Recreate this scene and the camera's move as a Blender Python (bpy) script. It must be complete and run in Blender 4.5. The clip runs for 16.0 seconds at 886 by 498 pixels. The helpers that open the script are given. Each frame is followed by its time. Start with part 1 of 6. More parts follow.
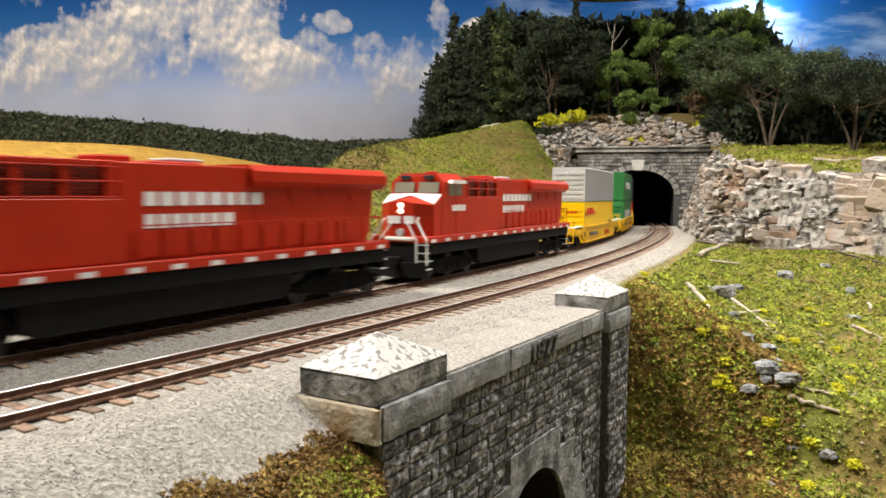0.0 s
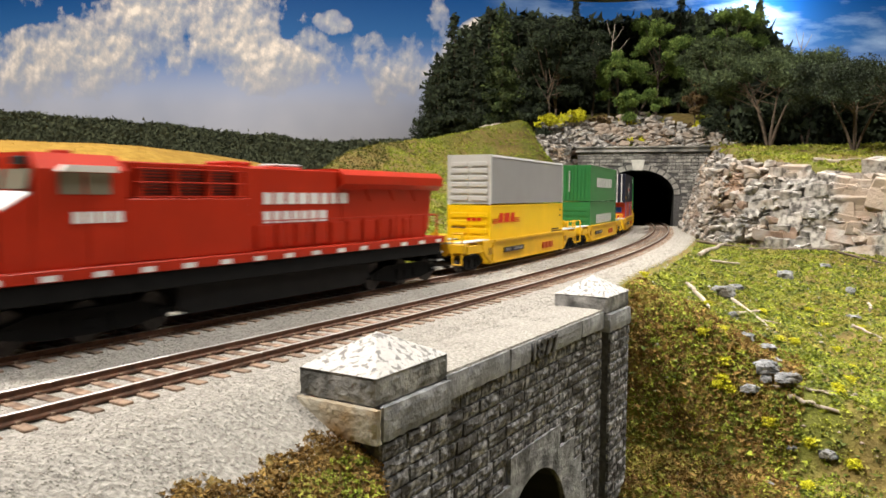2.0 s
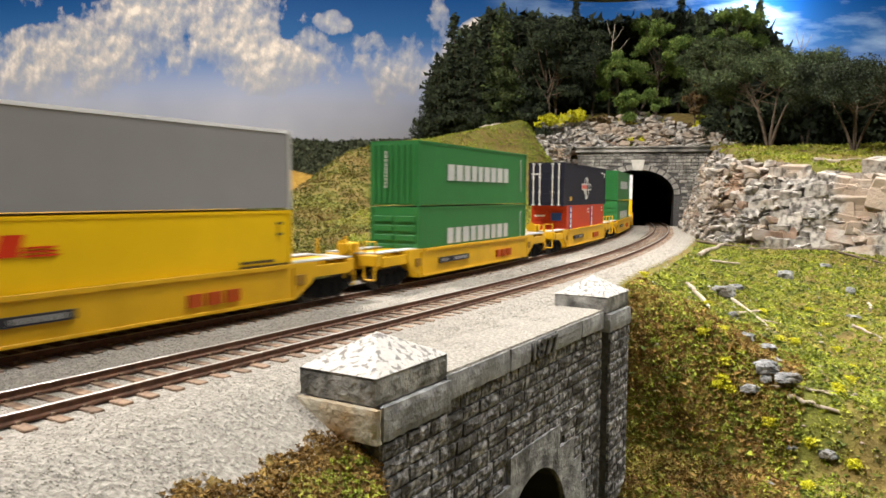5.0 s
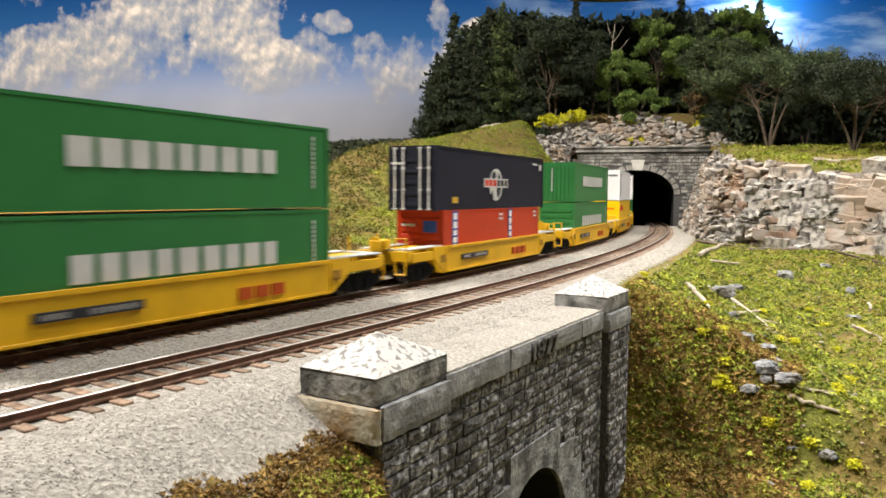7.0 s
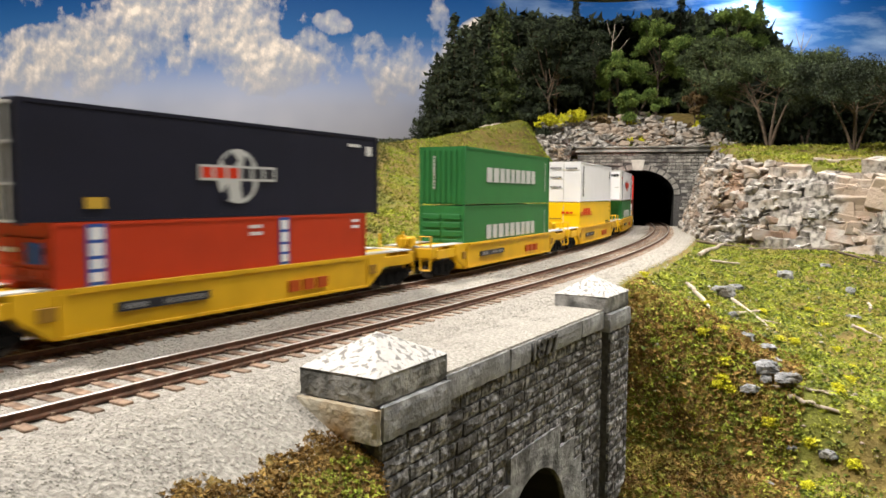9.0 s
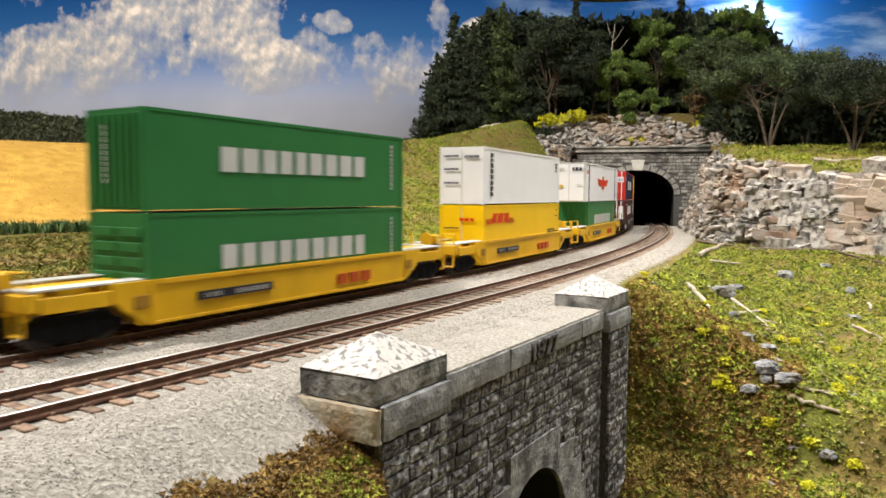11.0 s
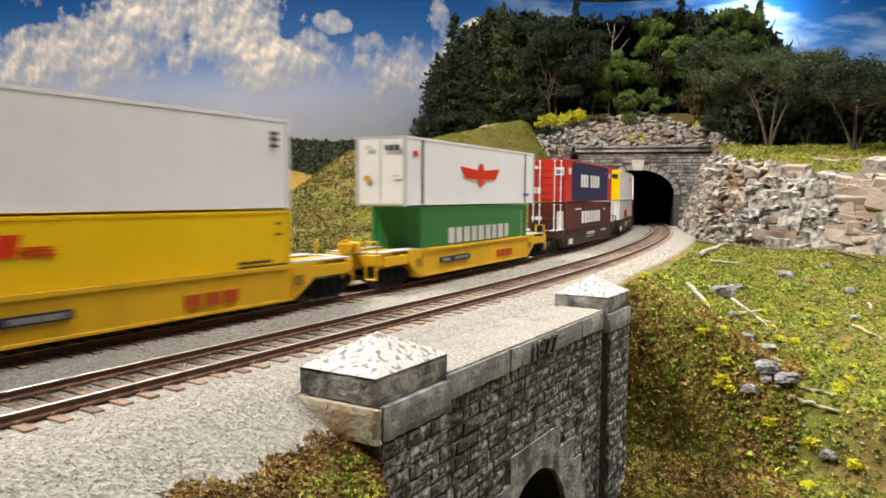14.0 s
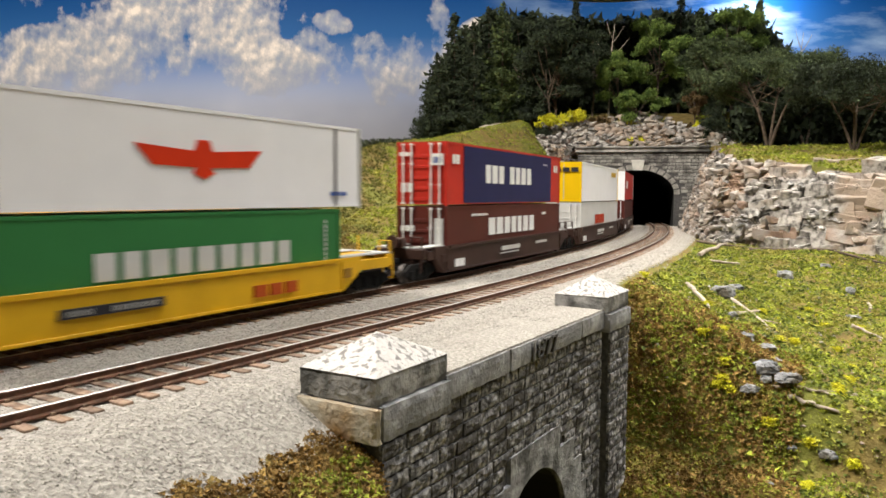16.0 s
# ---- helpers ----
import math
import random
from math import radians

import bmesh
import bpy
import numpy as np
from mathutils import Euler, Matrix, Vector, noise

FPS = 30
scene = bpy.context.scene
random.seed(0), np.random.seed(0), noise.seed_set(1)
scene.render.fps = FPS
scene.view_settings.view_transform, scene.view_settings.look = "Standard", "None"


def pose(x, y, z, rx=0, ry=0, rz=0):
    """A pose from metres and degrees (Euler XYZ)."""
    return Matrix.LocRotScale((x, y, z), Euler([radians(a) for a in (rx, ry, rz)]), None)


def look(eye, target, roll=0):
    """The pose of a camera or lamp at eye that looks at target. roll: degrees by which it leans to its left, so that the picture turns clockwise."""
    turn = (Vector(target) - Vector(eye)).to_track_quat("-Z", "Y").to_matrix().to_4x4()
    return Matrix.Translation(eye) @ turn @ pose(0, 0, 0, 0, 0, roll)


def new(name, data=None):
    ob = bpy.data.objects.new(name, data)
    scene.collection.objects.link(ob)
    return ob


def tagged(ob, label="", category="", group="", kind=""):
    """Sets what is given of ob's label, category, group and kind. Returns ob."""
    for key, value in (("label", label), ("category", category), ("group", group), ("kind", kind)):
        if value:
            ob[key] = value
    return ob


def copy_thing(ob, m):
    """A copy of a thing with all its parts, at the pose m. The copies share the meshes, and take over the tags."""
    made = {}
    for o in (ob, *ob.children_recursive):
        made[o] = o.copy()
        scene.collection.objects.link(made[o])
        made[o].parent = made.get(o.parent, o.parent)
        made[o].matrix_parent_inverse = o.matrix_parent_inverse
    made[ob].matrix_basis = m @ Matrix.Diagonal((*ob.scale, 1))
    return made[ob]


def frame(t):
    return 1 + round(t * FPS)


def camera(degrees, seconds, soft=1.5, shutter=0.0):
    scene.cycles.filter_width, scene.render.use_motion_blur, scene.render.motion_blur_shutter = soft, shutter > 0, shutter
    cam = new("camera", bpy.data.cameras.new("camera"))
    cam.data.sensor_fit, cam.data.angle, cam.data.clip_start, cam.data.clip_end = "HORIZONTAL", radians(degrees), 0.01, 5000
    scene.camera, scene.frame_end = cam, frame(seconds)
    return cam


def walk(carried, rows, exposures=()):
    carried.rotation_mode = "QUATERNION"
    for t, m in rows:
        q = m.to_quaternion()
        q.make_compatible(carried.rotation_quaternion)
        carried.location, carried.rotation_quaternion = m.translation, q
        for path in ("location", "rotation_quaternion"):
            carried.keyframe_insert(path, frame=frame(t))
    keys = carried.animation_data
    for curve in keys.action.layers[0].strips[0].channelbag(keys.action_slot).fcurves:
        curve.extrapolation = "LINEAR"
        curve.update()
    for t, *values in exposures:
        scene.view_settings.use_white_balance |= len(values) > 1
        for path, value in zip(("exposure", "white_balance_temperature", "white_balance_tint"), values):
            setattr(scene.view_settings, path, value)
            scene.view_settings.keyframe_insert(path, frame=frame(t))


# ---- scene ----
import itertools

MM = 0.001
# ---- camera and its stand ----
cam = camera(62.3, 16.0, soft=1.6, shutter=0.95)
EYE = (0.0, 0.0, 0.0433)
VIEW = look(EYE, (0.0, 0.9972, 0.0433 - 0.0747), roll=0.34)
walk(cam, [(0.0, VIEW), (16.0, VIEW)], exposures=[(0.0, 0.06), (4.0, 0.06), (7.0, 0.12), (9.0, 0.1), (12.0, 0.02), (16.0, 0.02)])

# ---- light of the layout room ----
world = bpy.data.worlds.new("room_air")
world.use_nodes = True
world.node_tree.nodes["Background"].inputs[0].default_value = (0.55, 0.6, 0.7, 1)
world.node_tree.nodes["Background"].inputs[1].default_value = 0.006
scene.world = world


def area_lamp(name, eye, target, watts, size, colour, spread=180):
    data = bpy.data.lights.new(name, "AREA")
    data.energy, data.shape, data.size, data.color = watts, "DISK", size, colour
    data.spread = radians(spread)
    ob = new(name, data)
    ob.matrix_world = look(eye, target)
    return ob


area_lamp("ceiling_lamp_key", (-0.84, 0.26, 1.31), (0.0, 0.5, 0.0), 41, 0.16, (1.0, 0.94, 0.86))
# unseen fill added to brighten the train side and the bridge
area_lamp("ceiling_lamp_fill", (0.48, -0.05, 1.20), (0.12, 0.42, 0.0), 7.5, 0.4, (0.95, 0.97, 1.0))
# unseen narrow light added to lift the meadow and the rock face
area_lamp("ceiling_lamp_meadow", (0.44, 0.55, 1.30), (0.27, 0.50, 0.0), 3.9, 0.2, (1.0, 0.95, 0.88), spread=62)
hill_lamp = bpy.data.lights.new("hill_lamp", "POINT")
hill_lamp.energy, hill_lamp.shadow_soft_size, hill_lamp.color = 5.0, 0.03, (0.94, 0.97, 1.0)
new("hill_lamp", hill_lamp).location = (0.665, 1.52, 0.475)


# ---- materials ----
def mat(name, low, high, scale=200.0, rough=0.6, metal=0.0, bump=0.0, bump_scale=None, spread=0.0,
        island=0.0, emit=0.0, detail=6.0, coat=0.0, contrast=(0.3, 0.7), third=None, third_scale=30.0, coords="Object"):
    m = bpy.data.materials.new(name)
    m.use_nodes = True
    nt = m.node_tree
    b = nt.nodes["Principled BSDF"]
    tc = nt.nodes.new("ShaderNodeNewGeometry" if coords == "Position" else "ShaderNodeTexCoord")
    n = nt.nodes.new("ShaderNodeTexNoise")
    n.inputs["Scale"].default_value, n.inputs["Detail"].default_value = scale, detail
    nt.links.new(tc.outputs[coords], n.inputs["Vector"])
    r = nt.nodes.new("ShaderNodeValToRGB")
    r.color_ramp.elements[0].position, r.color_ramp.elements[1].position = contrast
    r.color_ramp.elements[0].color, r.color_ramp.elements[1].color = (*low, 1), (*high, 1)
    nt.links.new(n.outputs["Fac"], r.inputs["Fac"])
    out = r.outputs["Color"]
    if third:
        n2 = nt.nodes.new("ShaderNodeTexNoise")
        n2.inputs["Scale"].default_value, n2.inputs["Detail"].default_value = third_scale, 4
        nt.links.new(tc.outputs[coords], n2.inputs["Vector"])
        r2 = nt.nodes.new("ShaderNodeValToRGB")
        r2.color_ramp.elements[0].position, r2.color_ramp.elements[1].position = 0.48, 0.62
        nt.links.new(n2.outputs["Fac"], r2.inputs["Fac"])
        mx = nt.nodes.new("ShaderNodeMixRGB")
        nt.links.new(r2.outputs["Color"], mx.inputs["Fac"])
        nt.links.new(out, mx.inputs["Color1"])
        mx.inputs["Color2"].default_value = (*third, 1)
        out = mx.outputs["Color"]
    if spread or island:
        h = nt.nodes.new("ShaderNodeHueSaturation")
        mr = nt.nodes.new("ShaderNodeMapRange")
        k = spread or island
        mr.inputs["To Min"].default_value, mr.inputs["To Max"].default_value = 1 - k, 1 + k
        if island:
            g = nt.nodes.new("ShaderNodeNewGeometry")
            nt.links.new(g.outputs["Random Per Island"], mr.inputs["Value"])
        else:
            g = nt.nodes.new("ShaderNodeObjectInfo")
            nt.links.new(g.outputs["Random"], mr.inputs["Value"])
        nt.links.new(mr.outputs["Result"], h.inputs["Value"])
        nt.links.new(out, h.inputs["Color"])
        out = h.outputs["Color"]
    nt.links.new(out, b.inputs["Base Color"])
    b.inputs["Roughness"].default_value, b.inputs["Metallic"].default_value = rough, metal
    if coat:
        b.inputs["Coat Weight"].default_value = coat
    if emit:
        nt.links.new(out, b.inputs["Emission Color"])
        b.inputs["Emission Strength"].default_value = emit
    if bump:
        n3 = nt.nodes.new("ShaderNodeTexNoise")
        n3.inputs["Scale"].default_value, n3.inputs["Detail"].default_value = bump_scale or scale * 2, 5
        nt.links.new(tc.outputs[coords], n3.inputs["Vector"])
        bp = nt.nodes.new("ShaderNodeBump")
        bp.inputs["Strength"].default_value, bp.inputs["Distance"].default_value = bump, 0.001
        nt.links.new(n3.outputs["Fac"], bp.inputs["Height"])
        nt.links.new(bp.outputs["Normal"], b.inputs["Normal"])
    return m


def paint(name, c, rough=0.45, dirt=0.12, scale=60.0, metal=0.0):
    """Model paint: one colour with faint weathering at two scales."""
    lo = tuple(v * (1 - dirt) for v in c)
    hi = tuple(min(1, v * (1 + dirt * 0.5)) for v in c)
    m = mat(name, lo, hi, scale=scale, rough=rough, metal=metal, bump=0.04, bump_scale=900)
    m.node_tree.nodes["Principled BSDF"].inputs["Specular IOR Level"].default_value = 0.22
    return m


M = {}
M["red"] = paint("locomotive_red", (0.43, 0.024, 0.006), 0.42)
M["white"] = paint("decal_white", (0.8, 0.8, 0.78), 0.5)
M["cream"] = paint("handrail_white", (0.75, 0.72, 0.66), 0.5)
M["black"] = paint("underframe_black", (0.005, 0.0045, 0.004), 0.9, 0.3, 200)
M["tank"] = paint("tank_dark_grey", (0.012, 0.011, 0.010), 0.8, 0.3, 150)
M["glass"] = paint("cab_glass_dark", (0.22, 0.20, 0.15), 0.1, 0.1)
M["yellow"] = paint("car_yellow", (0.68, 0.39, 0.012), 0.45, 0.15)
M["dhl"] = paint("container_yellow", (0.82, 0.52, 0.004), 0.4, 0.06)
M["grey"] = paint("container_grey", (0.27, 0.265, 0.27), 0.5, 0.06)
M["green"] = paint("container_green", (0.030, 0.17, 0.048), 0.42, 0.08)
M["navy"] = paint("container_navy", (0.012, 0.013, 0.026), 0.6, 0.15)
M["sea"] = paint("container_blue", (0.016, 0.018, 0.075), 0.6, 0.12)
M["orange"] = paint("container_orange_red", (0.50, 0.045, 0.012), 0.45, 0.1)
M["sred"] = paint("container_red", (0.50, 0.03, 0.018), 0.45, 0.12)
M["maroon"] = paint("container_maroon", (0.085, 0.016, 0.011), 0.5, 0.15)
M["cwhite"] = paint("container_white", (0.80, 0.80, 0.82), 0.42, 0.04)
# pale grey paint, used too for the lit ends of the grey container
M["lgrey"] = paint("container_pale_grey", (0.56, 0.56, 0.54), 0.5, 0.06)
M["brown"] = paint("car_brown", (0.045, 0.022, 0.016), 0.55, 0.25)
M["deck"] = paint("walkway_grey", (0.5, 0.5, 0.48), 0.5, 0.15)
M["logo_red"] = paint("decal_red", (0.62, 0.035, 0.006), 0.5)
M["logo_blue"] = paint("decal_blue", (0.03, 0.09, 0.35), 0.5)
M["logo_dark"] = paint("decal_black", (0.03, 0.03, 0.035), 0.5)
M["logo_gold"] = paint("decal_gold", (0.6, 0.38, 0.05), 0.5)
M["wheel"] = mat("wheel_steel", (0.02, 0.018, 0.016), (0.07, 0.06, 0.055), 300, 0.5, 0.6)
M["lamp"] = mat("headlight_glow", (1.0, 0.86, 0.6), (1.0, 0.9, 0.7), 20, 0.3, emit=3.0)
M["rail"] = mat("rail_rust", (0.060, 0.025, 0.011), (0.15, 0.063, 0.030), 500, 0.7, bump=0.2, bump_scale=1500)
M["railtop"] = mat("rail_head_steel", (0.45, 0.42, 0.38), (0.75, 0.72, 0.68), 150, 0.42, 0.75)
M["tie"] = mat("tie_brown", (0.09, 0.052, 0.032), (0.28, 0.19, 0.13), 350, 0.85, spread=0.3, bump=0.3, bump_scale=1500)
M["ballast"] = mat("ballast_bed", (0.23, 0.212, 0.184), (0.40, 0.373, 0.33), 900, 0.95, bump=0.9, bump_scale=900, contrast=(0.35, 0.65))
M["stone_bits"] = mat("ballast_stones", (0.24, 0.22, 0.192), (0.42, 0.388, 0.34), 300, 0.95, island=0.13)
M["wallstone"] = mat("bridge_stone", (0.06, 0.058, 0.057), (0.50, 0.49, 0.485), 480, 0.9, spread=0.16, bump=1.0, bump_scale=700, contrast=(0.42, 0.70), third=(0.06, 0.055, 0.05), third_scale=130, coords="Position")
M["mortar"] = mat("mortar_dark", (0.055, 0.052, 0.05), (0.12, 0.115, 0.11), 500, 0.95, bump=0.4)
M["concrete"] = mat("coping_concrete", (0.19, 0.19, 0.195), (0.48, 0.48, 0.485), 210, 0.9, bump=0.5, bump_scale=800, third=(0.19, 0.19, 0.19), third_scale=55)
M["capstone"] = mat("cap_stone_white", (0.20, 0.19, 0.175), (0.52, 0.50, 0.47), 620, 0.9, bump=0.8, bump_scale=600, contrast=(0.38, 0.48))
M["ochre"] = mat("stained_plinth", (0.20, 0.10, 0.025), (0.42, 0.26, 0.09), 130, 0.9, bump=0.5, bump_scale=700, third=(0.40, 0.36, 0.28), third_scale=48)
M["portal"] = mat("portal_stone", (0.20, 0.19, 0.17), (0.48, 0.45, 0.40), 260, 0.92, island=0.35, bump=0.6, bump_scale=900)
M["portalcap"] = mat("portal_coping", (0.22, 0.21, 0.19), (0.44, 0.42, 0.38), 90, 0.9, bump=0.4, third=(0.10, 0.10, 0.09), third_scale=25)
M["key"] = mat("keystone_pale", (0.50, 0.48, 0.43), (0.68, 0.65, 0.58), 200, 0.9, bump=0.3)
# near-black colour stands in for shade inside the tunnel and the arch
M["bore_shade"] = mat("bore_shade_black", (0.004, 0.0035, 0.003), (0.014, 0.012, 0.010), 60, 1.0, bump=0.4)
M["rock"] = mat("rock_pale", (0.16, 0.145, 0.13), (0.56, 0.525, 0.475), 110, 0.92, bump=0.9, bump_scale=420, contrast=(0.3, 0.62), third=(0.40, 0.31, 0.23), third_scale=16)
M["rock_grey"] = mat("rock_grey", (0.12, 0.115, 0.11), (0.48, 0.455, 0.42), 110, 0.92, bump=0.9, bump_scale=420, contrast=(0.3, 0.64), third=(0.36, 0.25, 0.18), third_scale=12)
M["boulder"] = mat("boulder_grey", (0.07, 0.072, 0.075), (0.34, 0.34, 0.34), 260, 0.92, bump=1.0, bump_scale=600, third=(0.10, 0.09, 0.07), third_scale=60)
M["turf_olive"] = mat("turf_foam_olive", (0.07, 0.075, 0.012), (0.20, 0.185, 0.028), 90, 0.98, island=0.4, third=(0.20, 0.14, 0.04), third_scale=24)
M["rock_block"] = mat("rock_block_pale", (0.08, 0.072, 0.064), (0.43, 0.40, 0.36), 170, 0.92, bump=1.0, bump_scale=300, contrast=(0.36, 0.58), spread=0.16, third=(0.33, 0.26, 0.20), third_scale=24, coords="Position")
M["rock_rust"] = mat("rock_block_rust", (0.12, 0.075, 0.05), (0.34, 0.235, 0.17), 110, 0.92, bump=1.0, bump_scale=260, spread=0.15, third=(0.36, 0.33, 0.30), third_scale=24, coords="Position")
M["earth"] = mat("earth_and_turf", (0.11, 0.078, 0.020), (0.23, 0.165, 0.045), 120, 0.98, bump=0.8, bump_scale=700, third=(0.15, 0.155, 0.024), third_scale=22)
M["turf"] = mat("turf_foam", (0.14, 0.19, 0.018), (0.39, 0.42, 0.042), 90, 0.98, island=0.34, third=(0.29, 0.26, 0.05), third_scale=30)
M["turf_dark"] = mat("turf_foam_dark", (0.05, 0.075, 0.010), (0.16, 0.19, 0.03), 90, 0.98, island=0.4)
M["turf_yellow"] = mat("turf_foam_yellow", (0.50, 0.48, 0.012), (0.66, 0.63, 0.025), 90, 0.95, island=0.18)
M["wheat"] = mat("ripe_field_grass", (0.42, 0.23, 0.03), (0.64, 0.39, 0.07), 60, 0.95, bump=0.7, bump_scale=600, third=(0.46, 0.26, 0.04), third_scale=7)
M["wheat_tuft"] = mat("ripe_field_tufts", (0.48, 0.28, 0.045), (0.68, 0.43, 0.09), 20, 0.95, island=0.2)
M["corn"] = mat("corn_green", (0.03, 0.075, 0.02), (0.13, 0.20, 0.07), 60, 0.8, island=0.4)
# dark leaf kinds, and leaves darkened for trees standing in shade
M["leaf_dark_shaded"] = mat("leaf_dark_green_shaded", (0.009, 0.017, 0.007), (0.040, 0.055, 0.022), 70, 0.9, island=0.5)
# green leaves lightened for the trees under the lamp
M["leaf_green_lit"] = mat("leaf_mid_green_lit", (0.06, 0.115, 0.018), (0.22, 0.30, 0.062), 70, 0.9, island=0.45)
M["leaf_grey"] = mat("leaf_grey_green", (0.022, 0.036, 0.013), (0.105, 0.14, 0.052), 70, 0.9, island=0.45)
M["leaf_rust"] = mat("leaf_dry_brown", (0.08, 0.05, 0.02), (0.20, 0.13, 0.05), 70, 0.9, island=0.4)
M["leaf_olive"] = mat("leaf_olive_green", (0.025, 0.045, 0.010), (0.085, 0.11, 0.028), 70, 0.9, island=0.5)
M["bark"] = mat("bark_brown", (0.045, 0.032, 0.022), (0.15, 0.11, 0.076), 160, 0.95, bump=0.5)
M["rotten"] = mat("dead_wood_dark", (0.05, 0.035, 0.025), (0.17, 0.125, 0.09), 220, 0.95, bump=0.5)
M["dead"] = mat("dead_wood_grey", (0.24, 0.19, 0.14), (0.52, 0.45, 0.36), 220, 0.9, bump=0.4)
M["forest"] = mat("far_forest", (0.045, 0.055, 0.028), (0.085, 0.096, 0.05), 60, 0.98, island=0.4)
M["plaster"] = mat("room_plaster", (0.34, 0.33, 0.31), (0.40, 0.39, 0.37), 3, 0.9, bump=0.1)
M["boards"] = mat("room_floor_boards", (0.16, 0.10, 0.06), (0.26, 0.18, 0.11), 6, 0.6, bump=0.1)
M["shade"] = mat("lamp_rim_beige", (0.40, 0.33, 0.24), (0.48, 0.41, 0.31), 10, 0.6)


# ---- mesh helpers: all lengths below in millimetres ----
def face_box(bm, x0, x1, y0, y1, z0, z1, bev=0.0):
    vs = [bm.verts.new((x, y, z)) for x in (x0, x1) for y in (y0, y1) for z in (z0, z1)]
    fs = [bm.faces.new([vs[i] for i in q]) for q in ((0, 1, 3, 2), (4, 6, 7, 5), (0, 4, 5, 1), (2, 3, 7, 6), (0, 2, 6, 4), (1, 5, 7, 3))]
    if bev:
        es = list({e for f in fs for e in f.edges})
        bmesh.ops.bevel(bm, geom=es, offset=bev, segments=1, affect="EDGES", profile=0.5)


def boxes(*dims, bev=0.0):
    bm = bmesh.new()
    for d in dims:
        face_box(bm, *d, bev=bev)
    return bm


def tube(bm, pts, r, seg=6, r1=None):
    """A round bar through the points, tapering to r1."""
    pts = [Vector(p) for p in pts]
    rings = []
    for i, p in enumerate(pts):
        d = (pts[min(i + 1, len(pts) - 1)] - pts[max(i - 1, 0)]).normalized()
        a = d.orthogonal().normalized()
        b = d.cross(a)
        rr = r if r1 is None else r + (r1 - r) * i / (len(pts) - 1)
        rings.append([bm.verts.new(p + (a * math.cos(t) + b * math.sin(t)) * rr) for t in (2 * math.pi * k / seg for k in range(seg))])
    for q0, q1 in zip(rings, rings[1:]):
        # keep the rings from twisting
        best = min(range(seg), key=lambda k: sum((q1[(j + k) % seg].co - q0[j].co - (q1[0].co - q0[0].co) * 0).length for j in range(seg)))
        for j in range(seg):
            bm.faces.new((q0[j], q0[(j + 1) % seg], q1[(j + 1 + best) % seg], q1[(j + best) % seg]))
    bm.faces.new(rings[0][::-1])
    bm.faces.new(rings[-1])
    return bm


def prism(bm, outline, y0, y1):
    """An outline in x and z, thick from y0 to y1."""
    a = [bm.verts.new((x, y0, z)) for x, z in outline]
    b = [bm.verts.new((x, y1, z)) for x, z in outline]
    n = len(a)
    bm.faces.new(a)
    bm.faces.new(b[::-1])
    for i in range(n):
        bm.faces.new((a[i], b[i], b[(i + 1) % n], a[(i + 1) % n]))
    return bm


def slab(bm, outline, z0, z1):
    """An outline in x and y, thick from z0 to z1."""
    a = [bm.verts.new((x, y, z0)) for x, y in outline]
    b = [bm.verts.new((x, y, z1)) for x, y in outline]
    n = len(a)
    bm.faces.new(a[::-1])
    bm.faces.new(b)
    for i in range(n):
        bm.faces.new((a[i], a[(i + 1) % n], b[(i + 1) % n], b[i]))
    return bm


def mesh_of(name, bm, material):
    bmesh.ops.recalc_face_normals(bm, faces=bm.faces)
    bmesh.ops.scale(bm, vec=(MM, MM, MM), verts=bm.verts)
    me = bpy.data.meshes.new(name)
    bm.to_mesh(me)
    bm.free()
    me.materials.append(material)
    return me


def part(name, bm, material, parent=None, label="", at=None):
    ob = new(name, mesh_of(name, bm, material))
    if parent is not None:
        ob.parent = parent
    if at is not None:
        ob.matrix_basis = at
    return tagged(ob, label)


def raw(name, verts, faces, material, parent=None, smooth=False):
    """A mesh from arrays in millimetres."""
    me = bpy.data.meshes.new(name)
    me.from_pydata((np.asarray(verts, float) * MM).tolist(), [], faces if isinstance(faces, list) else faces.tolist())
    me.materials.append(material)
    if smooth:
        me.polygons.foreach_set("use_smooth", [True] * len(me.polygons))
    me.update()
    ob = new(name, me)
    if parent is not None:
        ob.parent = parent
    return ob


def empty(name, label, category, group="", m=None):
    ob = new(name)
    ob.empty_display_size = 0.01
    if m is not None:
        ob.matrix_basis = m
    return tagged(ob, label, category, group)


def put(x, y, z, rz=0.0, rx=0.0, ry=0.0):
    return pose(x * MM, y * MM, z * MM, rx, ry, rz)


# ---- the line of the railway ----
K_AT, K_OF = (200, 500, 750, 1000, 1340, 1400), (-0.000122, 0.0003295, 0.0003235, 0.000349, 0.000349, 0.0)
LINE_S = np.arange(-1800, 3200, 5.0)
LINE_TH = np.cumsum(np.interp(LINE_S, K_AT, K_OF)) * 5.0
ZERO = int(np.argmin(abs(LINE_S)))
LINE_TH += 1.0469 - LINE_TH[ZERO]
LINE_X = np.cumsum(np.cos(LINE_TH)) * 5.0
LINE_Y = np.cumsum(np.sin(LINE_TH)) * 5.0
LINE_X += -287.18 - LINE_X[ZERO]
LINE_Y += -78.0 - LINE_Y[ZERO]
GAP = 52.2          # between the two tracks


def on_line(s, off=0.0):
    """Place and heading at s along the far track, off to its camera side."""
    th = np.interp(s, LINE_S, LINE_TH)
    return np.interp(s, LINE_S, LINE_X) + off * np.sin(th), np.interp(s, LINE_S, LINE_Y) - off * np.cos(th), th


